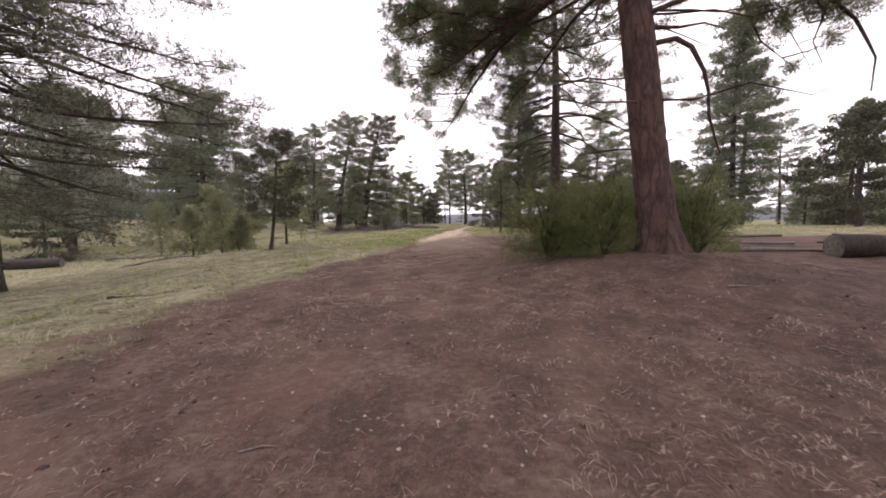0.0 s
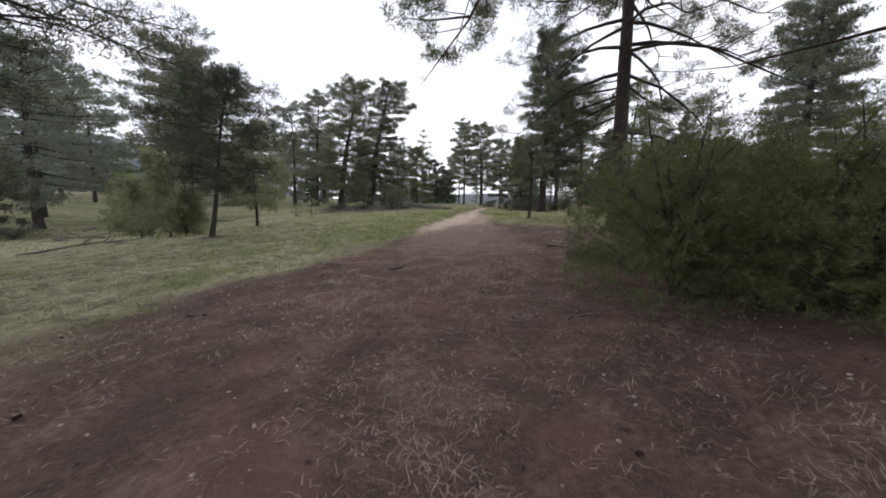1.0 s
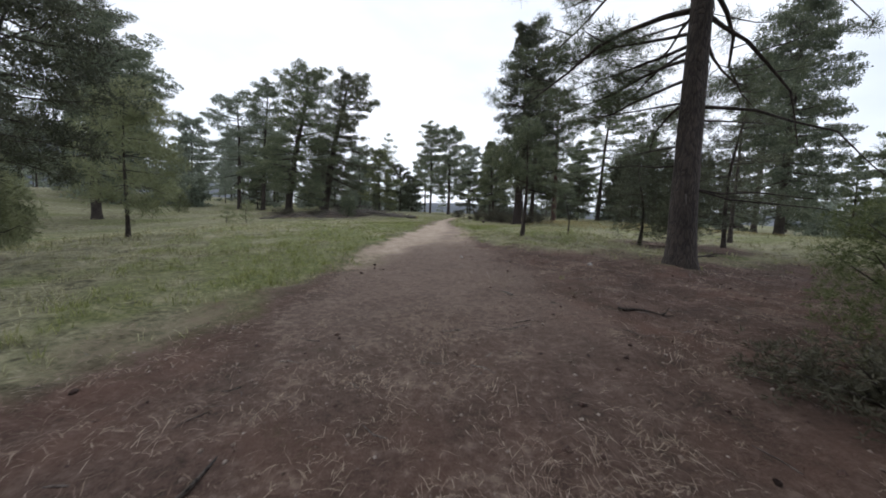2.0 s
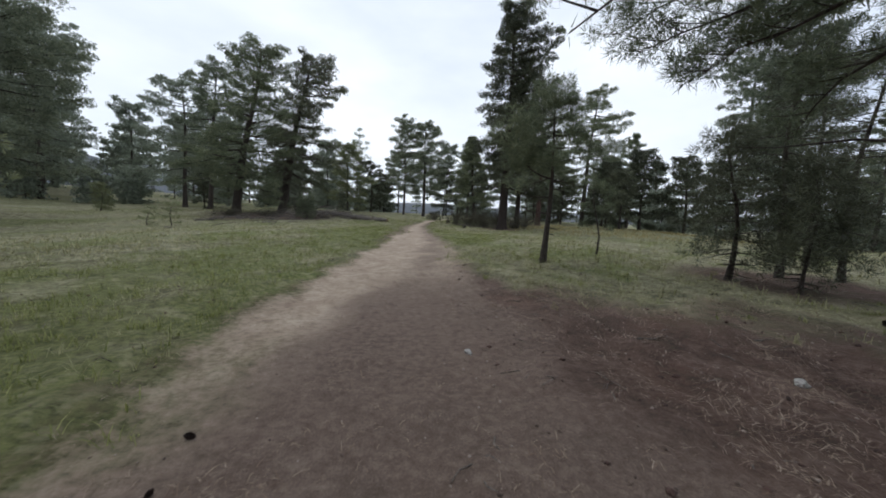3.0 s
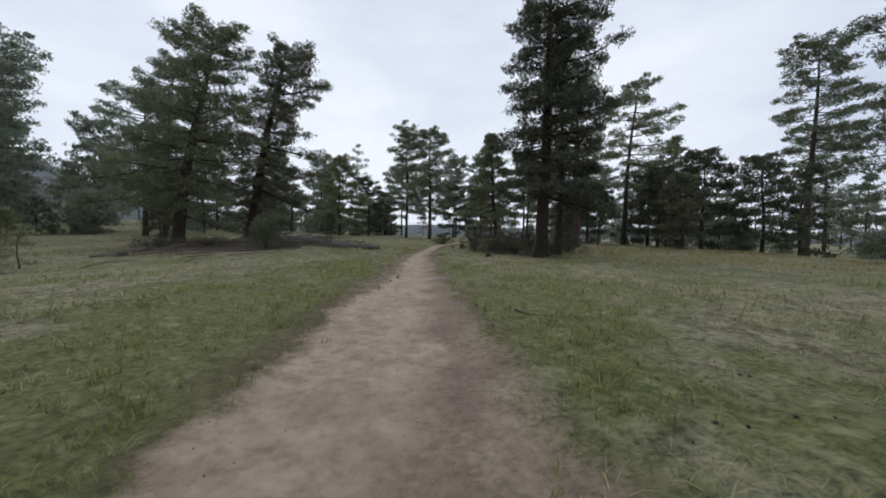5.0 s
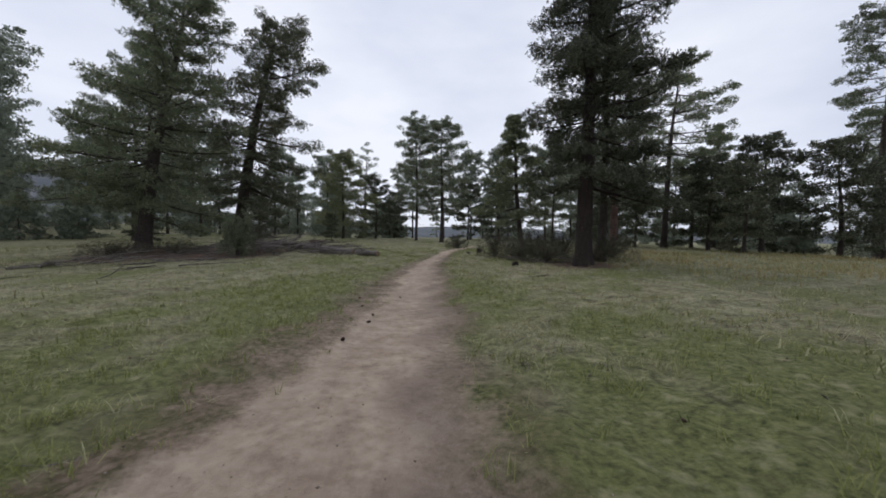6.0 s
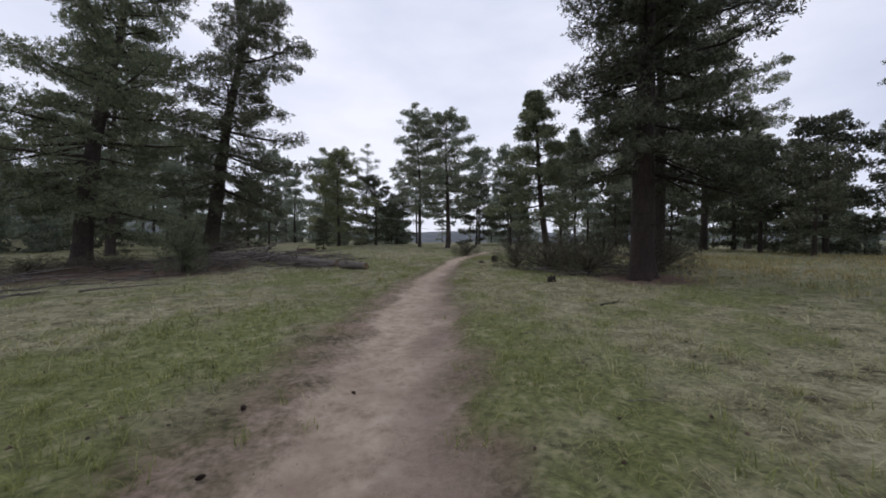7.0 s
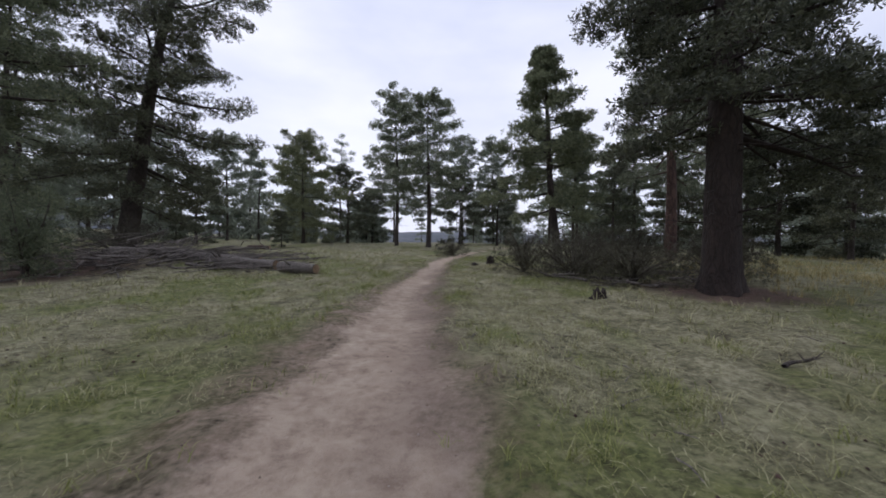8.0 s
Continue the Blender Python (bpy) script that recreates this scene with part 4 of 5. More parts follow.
# ---------------------------------------------------------------- bushes
for k, (x, y, h, r, n_) in enumerate(((3.0, 9.85, 2.45, 1.35, 2400), (4.15, 9.3, 2.3, 1.15, 2000), (4.65, 11.2, 2.5, 1.4, 2000), (5.0, 12.9, 2.2, 1.4, 1500), (6.4, 9.8, 2.4, 1.3, 1000), (6.2, 13.4, 2.6, 1.8, 1200), (3.95, 8.45, 1.9, 0.95, 1300), (5.95, 8.2, 2.1, 0.8, 1300))):
    bush("dense green young pine bush beside the trail", x, y, h, r, 80 + k, NEEDLES_BUSH, 24, int(n_ * 1.5), 24, 0.1, 0.0029, group="bushes round the great pine")
bush("low dark dead juniper at the edge of the litter", 3.3, 12.7, 0.42, 0.8, 88, SCRUB, 16, 520, 12, 0.1, 0.006, "juniper")
for k, (x, y, h, r) in enumerate(((7.3, 50.6, 1.7, 1.7), (8.5, 49.4, 1.4, 1.4), (6.3, 52.4, 1.8, 1.2), (8.8, 52.5, 2.1, 1.8), (11.6, 49.9, 1.7, 1.4), (10.6, 52.3, 2.0, 1.6), (13.6, 52.0, 1.8, 1.6), (-11.0, 58.0, 2.0, 1.8), (-12.6, 52.2, 0.9, 1.7), (-15.5, 51.6, 1.0, 1.6), (4.9, 62, 1.2, 1.2), (-30, 28, 1.2, 2.0))):
    bush("dull green scrub bush under the pines", x, y, h, r, 90 + k, SCRUB, 30, int(420 * r * h) + 260, 12, 0.1, 0.0065, "scrub_bush")

bush("soft greyish green young pine bush by the log heap", -8.4, 50.8, 3.0, 0.95, 105, NEEDLES, 14, 900, 16, 0.17, 0.008)

# ---------------------------------------------------------------- grass, fallen needles and other small stuff
def strand_material(name, stops, glow=0.2):
    m, n, l, bsdf = material(name)
    geo = n.new("ShaderNodeNewGeometry")
    where = n.new("ShaderNodeTexCoord").outputs["Object"]
    v = maths(n, l, "ADD", maths(n, l, "MULTIPLY", geo.outputs["Random Per Island"], 0.6), maths(n, l, "MULTIPLY", noise_node(n, l, 0.9, 3, where), 0.5))
    col = ramp_node(n, l, v, stops)
    l.new(col, bsdf.inputs["Base Color"])
    bsdf.inputs["Roughness"].default_value = 0.7
    bsdf.inputs["Specular IOR Level"].default_value = 0.2
    tr = n.new("ShaderNodeBsdfTranslucent")
    l.new(col, tr.inputs["Color"])
    mix = n.new("ShaderNodeMixShader")
    mix.inputs["Fac"].default_value = glow
    l.new(bsdf.outputs["BSDF"], mix.inputs[1])
    l.new(tr.outputs["BSDF"], mix.inputs[2])
    l.new(mix.outputs["Shader"], n["Material Output"].inputs["Surface"])
    return m


GRASS_DRY = strand_material("dry_grass_blades", [(0.2, (0.165, 0.158, 0.082)), (0.5, (0.305, 0.297, 0.155)), (0.85, (0.475, 0.452, 0.275))], 0.3)
GRASS_GREEN = strand_material("green_grass_blades", [(0.2, (0.105, 0.128, 0.04)), (0.5, (0.205, 0.23, 0.074)), (0.85, (0.35, 0.355, 0.145))], 0.35)
STRAW = strand_material("fallen_needles", [(0.2, (0.09, 0.055, 0.04)), (0.5, (0.21, 0.145, 0.105)), (0.85, (0.42, 0.34, 0.26))], 0.05)

GRASS_GOLD = strand_material("golden_grass_blades", [(0.2, (0.2, 0.165, 0.07)), (0.5, (0.34, 0.285, 0.13)), (0.85, (0.5, 0.43, 0.22))], 0.3)
STRAW_PALE = strand_material("pale_curled_straw", [(0.2, (0.16, 0.105, 0.08)), (0.5, (0.32, 0.235, 0.18)), (0.85, (0.56, 0.46, 0.37))], 0.08)


def blades(x, y, rng, count, length, width, flat):
    """Bent blades, some to a tuft, that lean outward (flat: 0 upright, 1 lying)."""
    x, y = np.repeat(x, count), np.repeat(y, count)
    n_ = len(x)
    x, y = x + rng.normal(size=n_) * 0.035, y + rng.normal(size=n_) * 0.035
    base = np.stack([x, y, ground(x, y) - 0.005], -1)
    az = rng.uniform(0, 2 * np.pi, n_)
    out = np.stack([np.cos(az), np.sin(az), np.zeros(n_)], -1)
    side = np.stack([-np.sin(az), np.cos(az), np.zeros(n_)], -1)
    ln = (length * rng.uniform(0.5, 1.35, n_))[:, None]
    tilt = np.clip(flat + 0.25 * rng.normal(size=n_), 0.05, 1.2)[:, None]
    w = (width * rng.uniform(0.6, 1.3, n_))[:, None]
    up = np.array([0, 0, 1.0])
    mid = base + ln * 0.55 * (up * np.cos(tilt) + out * np.sin(tilt))
    t2 = tilt + 0.55
    tip = mid + ln * 0.5 * (up * np.cos(t2) + out * np.sin(t2))
    tip[:, 2] = np.maximum(tip[:, 2], base[:, 2] + 0.008)
    v = np.stack([base - side * w, base + side * w, mid - side * w * 0.8, mid + side * w * 0.8, tip], 1).reshape(-1, 3)
    k = (np.arange(n_) * 5)[:, None]
    t = np.concatenate([k + np.array([0, 1, 3]), k + np.array([0, 3, 2]), k + np.array([2, 3, 4])])
    return v, t


def combed(x, y, rng, count, spread, length, width, rise=0.03, fan=0.5):
    """Mats of bent strands that lie one way in each clump, a little above the ground."""
    k = np.repeat(np.arange(len(x)), count)
    n_ = len(k)
    lie = rng.uniform(0, 2 * np.pi, len(x))[k] + rng.normal(size=n_) * fan
    bx, by = x[k] + rng.normal(size=n_) * spread, y[k] + rng.normal(size=n_) * spread
    ln = length * rng.uniform(0.45, 1.25, n_)
    turn = lie + rng.normal(size=n_) * 0.7
    px, py = bx + np.cos(lie) * ln * 0.5, by + np.sin(lie) * ln * 0.5
    qx, qy = px + np.cos(turn) * ln * 0.5, py + np.sin(turn) * ln * 0.5
    up = rise * rng.uniform(0.2, 1.6, n_)
    a_ = np.stack([bx, by, ground(bx, by) + 0.002], -1)
    b_ = np.stack([px, py, ground(px, py) + up], -1)
    c_ = np.stack([qx, qy, ground(qx, qy) + up * rng.uniform(0.2, 1.2, n_)], -1)
    w = (width * rng.uniform(0.6, 1.3, n_))[:, None]
    s_ = np.stack([-np.sin(lie), np.cos(lie), np.zeros(n_)], -1) * w
    v_ = np.stack([a_ - s_, a_ + s_, b_ - s_, b_ + s_, c_], 1).reshape(-1, 3)
    k = (np.arange(n_) * 5)[:, None]
    return v_, np.concatenate([k + np.array([0, 1, 3]), k + np.array([0, 3, 2]), k + np.array([2, 3, 4])])


def sample(n_, rng, x0, x1, y0, y1):
    return rng.uniform(x0, x1, n_), rng.uniform(y0, y1, n_)


rng_g = np.random.default_rng(77)
sx, sy = sample(110000, rng_g, -15, 17, 1.5, 62)
d_ = off_trail(sx, sy)
lit, gr = needle_litter(sx, sy), greenness(sx, sy)
reach = np.exp(-np.clip(d_, 0, None) / 4.5) * np.clip(0.62 + 0.6 * hum(sx, sy, 0.9, 5) + 0.4 * hum(sx, sy, 2.3, 7), 0.05, 1)
keep = (rng_g.uniform(size=len(sx)) < reach * np.clip(1.0 - lit * 1.05, 0.004, 1)) & (d_ > rng_g.uniform(-0.35, 0.45, len(sx)))
is_green = rng_g.uniform(size=len(sx)) < np.clip(gr * 1.45 - 0.12, 0.04, 0.93)
a, b = keep & is_green, keep & ~is_green
v, t = blades(sx[a], sy[a], rng_g, 9, 0.12, 0.0034, 0.5)
tagged(mesh_object("green_grass", v, t, GRASS_GREEN, soft_shade=False), "short fresh green grass in loose patches", "grass", kind="stuff")
v, t = blades(sx[b], sy[b], rng_g, 8, 0.13, 0.0028, 0.78)
tagged(mesh_object("dry_grass", v, t, GRASS_DRY, soft_shade=False), "matted dry straw-coloured grass", "grass", kind="stuff")
# fuller tussocks
cx_, cy_ = sample(900, rng_g, -7, 12, 18, 58)
keep = (off_trail(cx_, cy_) > 0.5) & (needle_litter(cx_, cy_) < 0.4) & (rng_g.uniform(size=len(cx_)) < np.exp(-np.clip(off_trail(cx_, cy_), 0, None) / 6) * np.clip(0.6 + 0.8 * hum(cx_, cy_, 0.7, 15), 0.05, 1))
cx_, cy_ = cx_[keep], cy_[keep]
for name, label, mat, sel, ln_ in (("green_tussock_grass", "fuller green grass tussocks", GRASS_GREEN, slice(0, None, 2), 0.14), ("straw_tussock_grass", "fuller tussocks of bent straw grass", GRASS_DRY, slice(1, None, 2), 0.13)):
    tx, ty = np.repeat(cx_[sel], 26), np.repeat(cy_[sel], 26)
    tx, ty = tx + rng_g.normal(size=len(tx)) * 0.1, ty + rng_g.normal(size=len(ty)) * 0.1
    v, t = blades(tx, ty, rng_g, 4, ln_, 0.0024, 0.9)
    tagged(mesh_object(name, v, t, mat, soft_shade=False), label, "grass", kind="stuff")
# matted clumps of last year's grass, combed flat
cx_, cy_ = sample(44000, rng_g, -8, 12, 15, 57)
d_ = off_trail(cx_, cy_)
patchy = np.clip(0.34 + 0.75 * hum(cx_, cy_, 0.8, 8) + 0.55 * hum(cx_, cy_, 2.1, 18), 0.03, 1)
keep = (d_ > 0.25) & (needle_litter(cx_, cy_) < 0.5) & (rng_g.uniform(size=len(cx_)) < np.exp(-np.clip(d_, 0, None) / 3.6) * patchy * np.clip(1.05 - 1.5 * greenness(cx_, cy_), 0.04, 1))
v, t = combed(cx_[keep], cy_[keep], rng_g, 22, 0.12, 0.13, 0.0021, 0.035, 0.7)
tagged(mesh_object("matted_grass", v, t, GRASS_DRY, soft_shade=False), "matted clumps of last year's straw-coloured grass", "grass", kind="stuff")
# taller seeded grass behind, thin and pale
sx, sy = sample(26000, rng_g, -34, 34, 18, 70)
keep = (rng_g.uniform(size=len(sx)) < np.clip(0.3 + 0.6 * hum(sx, sy, 0.35, 9), 0.05, 1)) & (off_trail(sx, sy) > 3.0) & (needle_litter(sx, sy) < 0.4)
v, t = blades(sx[keep], sy[keep], rng_g, 5, 0.2, 0.008, 0.6)
tagged(mesh_object("tall_grass", v, t, GRASS_DRY, soft_shade=False), "taller pale dry grass in the meadow", "grass", kind="stuff")

# knee-high golden grass beyond the dense pine
sx, sy = sample(5200, rng_g, 10.5, 36, 40, 60)
keep = (rng_g.uniform(size=len(sx)) < np.clip(0.45 + 0.6 * hum(sx, sy, 0.3, 61) + 0.3 * hum(sx, sy, 1.1, 62), 0.03, 1) * np.clip((sx - 9) / 4, 0.1, 1) * smooth(39, 46, sy))
v, t = blades(sx[keep], sy[keep], rng_g, 7, 0.3, 0.006, 0.4)
tagged(mesh_object("golden_grass", v, t, GRASS_GOLD, soft_shade=False), "tall golden dry grass at the meadow's far edge", "grass", kind="stuff")

# fallen needles and curled straw on the brown ground
sx, sy = sample(190000, rng_g, -5, 12, 0.8, 24)
lit = needle_litter(sx, sy)
keep = (lit > 0.3) & (rng_g.uniform(size=len(sx)) < lit * np.clip(0.12 + 0.5 * hum(sx, sy, 1.1, 4) + 0.25 * hum(sx, sy, 3.1, 14), 0.02, 0.8) * np.clip(1.1 - np.abs(sx - 0.5) / 9, 0.1, 1) * (1 - 0.8 * smooth(0.2, -0.4, off_trail(sx, sy)) * smooth(14, 20, sy)))
v, t = blades(sx[keep], sy[keep], rng_g, 3, 0.085, 0.0019, 1.5)
tagged(mesh_object("fallen_pine_needles", v, t, STRAW, soft_shade=False), "fallen brown and straw-coloured pine needles", "pine needles", kind="stuff")
sx, sy = sample(14000, rng_g, -4.5, 10, 0.8, 25)
keep = (needle_litter(sx, sy) > 0.4) & (rng_g.uniform(size=len(sx)) < np.clip(0.22 + 0.7 * hum(sx, sy, 0.8, 6) + 0.5 * hum(sx, sy, 2.4, 16), 0.02, 1) * np.clip(1.25 - 0.12 * np.abs(sx - 0.5), 0.2, 1) * np.interp(sy, [2, 6, 10], [0.25, 0.55, 0.9])) & ((sx > 1.7) | (sy < 14))
v, t = combed(sx[keep], sy[keep], rng_g, 15, 0.08, 0.12, 0.0012, 0.022, 1.3)
tagged(mesh_object("curled_dry_grass", v, t, STRAW_PALE, soft_shade=False), "curled tufts of pale dead grass and needles", "grass", kind="stuff")
sx, sy = sample(2600, rng_g, -4.5, 10, 0.8, 24)
keep = ((off_trail(sx, sy) > 0.25) | (sy < 14)) & (needle_litter(sx, sy) > 0.45) & (rng_g.uniform(size=len(sx)) < np.clip(0.35 + 0.7 * hum(sx, sy, 1.4, 21), 0.02, 1))
twigs = Wood()
for x, y in zip(sx[keep], sy[keep]):
    az, l_ = rng_g.uniform(0, 6.28), rng_g.uniform(0.05, 0.22)
    p = np.array([[x, y, 0], [x + np.cos(az) * l_ * 0.5 + rng_g.normal() * 0.012, y + np.sin(az) * l_ * 0.5 + rng_g.normal() * 0.012, 0], [x + np.cos(az) * l_, y + np.sin(az) * l_, 0]])
    r_ = rng_g.uniform(0.0025, 0.006)
    p[:, 2] = ground(p[:, 0], p[:, 1]) + np.array([0.6, 2.0, 0.8]) * r_
    twigs.tube(p, [r_, r_ * 0.9, r_ * 0.5], 3)
tagged(twigs.obj("twig_litter", BARK_DEAD), "small broken twigs strewn over the needles", "twigs", kind="stuff")


def pebbles(name, label, n_, rng, box, size, mat, test):
    x, y = sample(n_, rng, *box)
    keep_ = test(x, y)
    x, y = x[keep_], y[keep_]
    c = np.stack([x, y, ground(x, y)], -1)
    oct_ = np.array([[1, 0, 0], [0, 1, 0], [-1, 0, 0], [0, -1, 0], [0, 0, 0.7], [0, 0, -0.7]])
    s = size * rng.uniform(0.4, 1.5, (len(c), 1, 1)) * rng.uniform(0.6, 1.3, (len(c), 6, 3))
    v_ = (c[:, None] + oct_[None] * s).reshape(-1, 3)
    f_ = np.array([[0, 1, 4], [1, 2, 4], [2, 3, 4], [3, 0, 4], [1, 0, 5], [2, 1, 5], [3, 2, 5], [0, 3, 5]])
    t_ = (np.arange(len(c))[:, None, None] * 6 + f_[None]).reshape(-1, 3)
    return tagged(mesh_object(name, v_, t_, mat, soft_shade=True), label, name.replace("_", " "), kind="stuff")


sx, sy = sample(2600, rng_g, -8, 12, 17, 54)
keep = (off_trail(sx, sy) > 0.2) & (needle_litter(sx, sy) < 0.5) & (rng_g.uniform(size=len(sx)) < np.exp(-np.clip(off_trail(sx, sy), 0, None) / 5) * np.clip(0.4 + 0.7 * hum(sx, sy, 0.9, 31), 0.03, 1))
twigs = Wood()
for x, y in zip(sx[keep], sy[keep]):
    az, l_ = rng_g.uniform(0, 6.28), rng_g.uniform(0.05, 0.3)
    p = np.array([[x, y, 0], [x + np.cos(az) * l_ * 0.5 + rng_g.normal() * 0.015, y + np.sin(az) * l_ * 0.5 + rng_g.normal() * 0.015, 0], [x + np.cos(az) * l_, y + np.sin(az) * l_, 0]])
    r_ = rng_g.uniform(0.003, 0.008)
    p[:, 2] = ground(p[:, 0], p[:, 1]) + np.array([0.8, 2.5, 1.5]) * r_ + np.array([0.0, 0.01, 0.015])
    twigs.tube(p, [r_, r_ * 0.9, r_ * 0.5], 3)
tagged(twigs.obj("grass_twigs", BARK_DEAD), "broken grey twigs lying in the grass", "twigs", kind="stuff")
DIRT = strand_material("loose_dirt_crumbs", [(0.2, (0.06, 0.042, 0.034)), (0.5, (0.17, 0.125, 0.1)), (0.85, (0.36, 0.3, 0.26))], 0.0)
pebbles("dirt_crumbs", "loose crumbs of dirt and grit on the trail", 6000, rng_g, (-3, 4, 12, 56), 0.008, DIRT, lambda x, y: off_trail(x, y) < 0.5)
pebbles("dead_leaf_bits", "brown bits of dead leaves and cones in the grass", 5200, rng_g, (-7, 11, 17, 52), 0.017, BARK_OLD, lambda x, y: (off_trail(x, y) > 0.05) & (off_trail(x, y) < 7) & (hum(x, y, 1.1, 33) + 0.6 * hum(x, y, 2.7, 34) > 0.1) & (needle_litter(x, y) < 0.5))
pebbles("bark_flakes", "dark flakes of bark and cone scales among needles", 1500, rng_g, (-4.5, 9, 0.8, 24), 0.024, BARK_OLD, lambda x, y: (needle_litter(x, y) > 0.5) & ((off_trail(x, y) > 0.25) | (y < 14)))
pebbles("litter_crumbs", "bits of bark, cone scales and grit among needles", 10000, rng_g, (-4.5, 9, 0.8, 24), 0.013, DIRT, lambda x, y: (needle_litter(x, y) > 0.5) & ((off_trail(x, y) > 0.25) | (y < 14)))


# ---------------------------------------------------------------- logs, branches, stones
def crooked(rng, p, q, n_=9, wob=0.05):
    s = np.linspace(0, 1, n_)
    p, q = np.array(p, float), np.array(q, float)
    ln = np.linalg.norm(q - p)
    pts = p + np.outer(s, q - p)
    for k in (1, 2, 3):
        pts = pts + np.outer(np.sin(s * np.pi * k), rng.normal(size=3) * np.array([1, 1, 0.4]) * wob * ln / k)
    return s, pts


def lay(x, y, r):
    return (x, y, zg(x, y) + r)


def fallen_log(label, p, q, r, seed, stubs=4, bark=None, sawn=True):
    """A felled trunk on the ground, with sawn ends and the stubs of its limbs."""
    rng = np.random.default_rng(seed)
    root = tagged(new("fallen_log"), label, "log")
    wood = Wood()
    s, pts = crooked(rng, lay(*p, r * 0.8), lay(*q, r * 0.8), 12, 0.012)
    rad = r * (1 - 0.22 * s) * (1 + 0.04 * rng.normal(size=12))
    wood.tube(pts, rad, 16, 0.045, rng)
    for k in range(stubs):
        i = rng.integers(2, 10)
        d = rng.normal(size=3)
        d[2] = abs(d[2])
        d /= np.linalg.norm(d)
        wood.tube(np.stack([pts[i], pts[i] + d * r * 1.6, pts[i] + d * r * rng.uniform(2, 4)]), [r * 0.24, r * 0.17, r * 0.08], 6)
    wood.obj("bark", bark or BARK_DEAD, root)
    for end, nxt, rr in ((pts[0], pts[1], rad[0]), (pts[-1], pts[-2], rad[-1])):
        d = end - nxt
        d /= np.linalg.norm(d)
        u = np.cross(d, [0, 0, 1.0])
        u /= np.linalg.norm(u)
        w = np.cross(d, u)
        a_ = np.linspace(0, 2 * np.pi, 16, endpoint=False)
        ring = end + d * 0.004 + rr * 0.97 * (np.cos(a_)[:, None] * u + np.sin(a_)[:, None] * w)
        v_ = np.vstack([ring, end + d * 0.012])
        mesh_object("cut_end", v_, [(k, (k + 1) % 16, 16) for k in range(16)], CUT_WOOD if sawn else BARK_DEAD, root, "sawn pale end" if sawn else "")
    return root


def branch_mesh(rng, p, q, r, twigs=5):
    wood = Wood()
    s, pts = crooked(rng, p, q, 8, 0.05)
    wood.tube(pts, r * (1.08 - s), 5)
    ln = np.linalg.norm(pts[-1] - pts[0])
    for k in range(twigs):
        i = rng.integers(2, 7)
        d = (pts[-1] - pts[0]) / ln + rng.normal(size=3) * np.array([0.7, 0.7, 0.35])
        d[2] = abs(d[2]) * 0.8
        m_ = pts[i] + d * ln * rng.uniform(0.08, 0.2)
        wood.tube(np.stack([pts[i], m_, m_ + (d + rng.normal(size=3) * 0.3) * ln * 0.1]), r * np.array([0.5, 0.35, 0.12]), 4)
    return wood


def fallen_branch(label, p, q, r, seed, twigs=5, mat=None):
    rng = np.random.default_rng(seed)
    ob = branch_mesh(rng, lay(*p, r), lay(*q, r), r, twigs).obj("fallen_branch", mat or BARK_DEAD)
    return tagged(ob, label, "branch")


def brush_pile(label, cx, cy, rx, ry, h, n_, seed, heading=None, ln=(1.0, 2.6)):
    """A heap of cut branches, each one a piece."""
    rng = np.random.default_rng(seed)
    root = tagged(new("brush_pile"), label, "brush pile")
    for k in range(n_):
        x, y = cx + rng.uniform(-1, 1) * rx, cy + rng.uniform(-1, 1) * ry
        az = rng.uniform(0, 6.28) if heading is None else heading + rng.normal() * 0.95
        l_ = rng.uniform(*ln)
        hh = h * rng.uniform(0, 1) ** 2 * max(0.1, 1 - ((x - cx) / rx) ** 2)
        x2, y2 = x + np.cos(az) * l_, y + np.sin(az) * l_
        branch_mesh(rng, (x, y, zg(x, y) + 0.03 + hh * 0.6), (x2, y2, zg(x2, y2) + 0.05 + hh), rng.uniform(0.012, 0.05), rng.integers(2, 5)).obj("branch", BARK_DEAD, root)
    return root


fallen_log("long grey felled log with a sawn end", (-7.4, 54.3), (-2.45, 52.75), 0.21, 201, 6)
fallen_log("short sawn log length in the grass", (-2.1, 52.2), (-0.8, 51.55), 0.19, 202, 1)
fallen_log("grey log half under the brush", (-9.5, 55.2), (-3.6, 54.4), 0.17, 203, 6)
fallen_log("short orange-brown log farther back", (-9.6, 67.6), (-7.9, 67.2), 0.17, 204, 1, BARK_OLD)
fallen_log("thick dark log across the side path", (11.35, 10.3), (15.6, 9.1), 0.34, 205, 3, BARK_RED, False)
fallen_log("thin log laid as a step in the side path", (9.3, 12.2), (12.2, 11.2), 0.07, 206, 0, BARK_DEAD)
fallen_log("thin log laid as a step in the side path", (10.2, 14.4), (13.4, 13.6), 0.08, 207, 0, BARK_DEAD)
fallen_log("thin log laid as a step in the side path", (12.6, 17.6), (16.0, 16.9), 0.08, 208, 0, BARK_DEAD)
fallen_log("dark fallen trunk in the dry meadow", (-29.5, 23.4), (-26.5, 24.3), 0.4, 209, 5, BARK_DARK, False)
brush_pile("heap of grey cut branches under the leaning pine", -8.0, 53.2, 5.2, 1.8, 1.0, 140, 211, 0.1)
brush_pile("tangle of dead branches thrown over the felled log", -6.3, 52.9, 2.8, 0.9, 0.5, 46, 216, 0.1, (0.7, 1.8))
brush_pile("scattered grey slash along the meadow edge", -12.5, 49.0, 4.2, 2.6, 0.45, 56, 212, 0.25)
brush_pile("low heap of dead twigs at the pine's foot", 8.6, 50.0, 2.2, 1.6, 0.6, 40, 213, None, (0.6, 1.6))
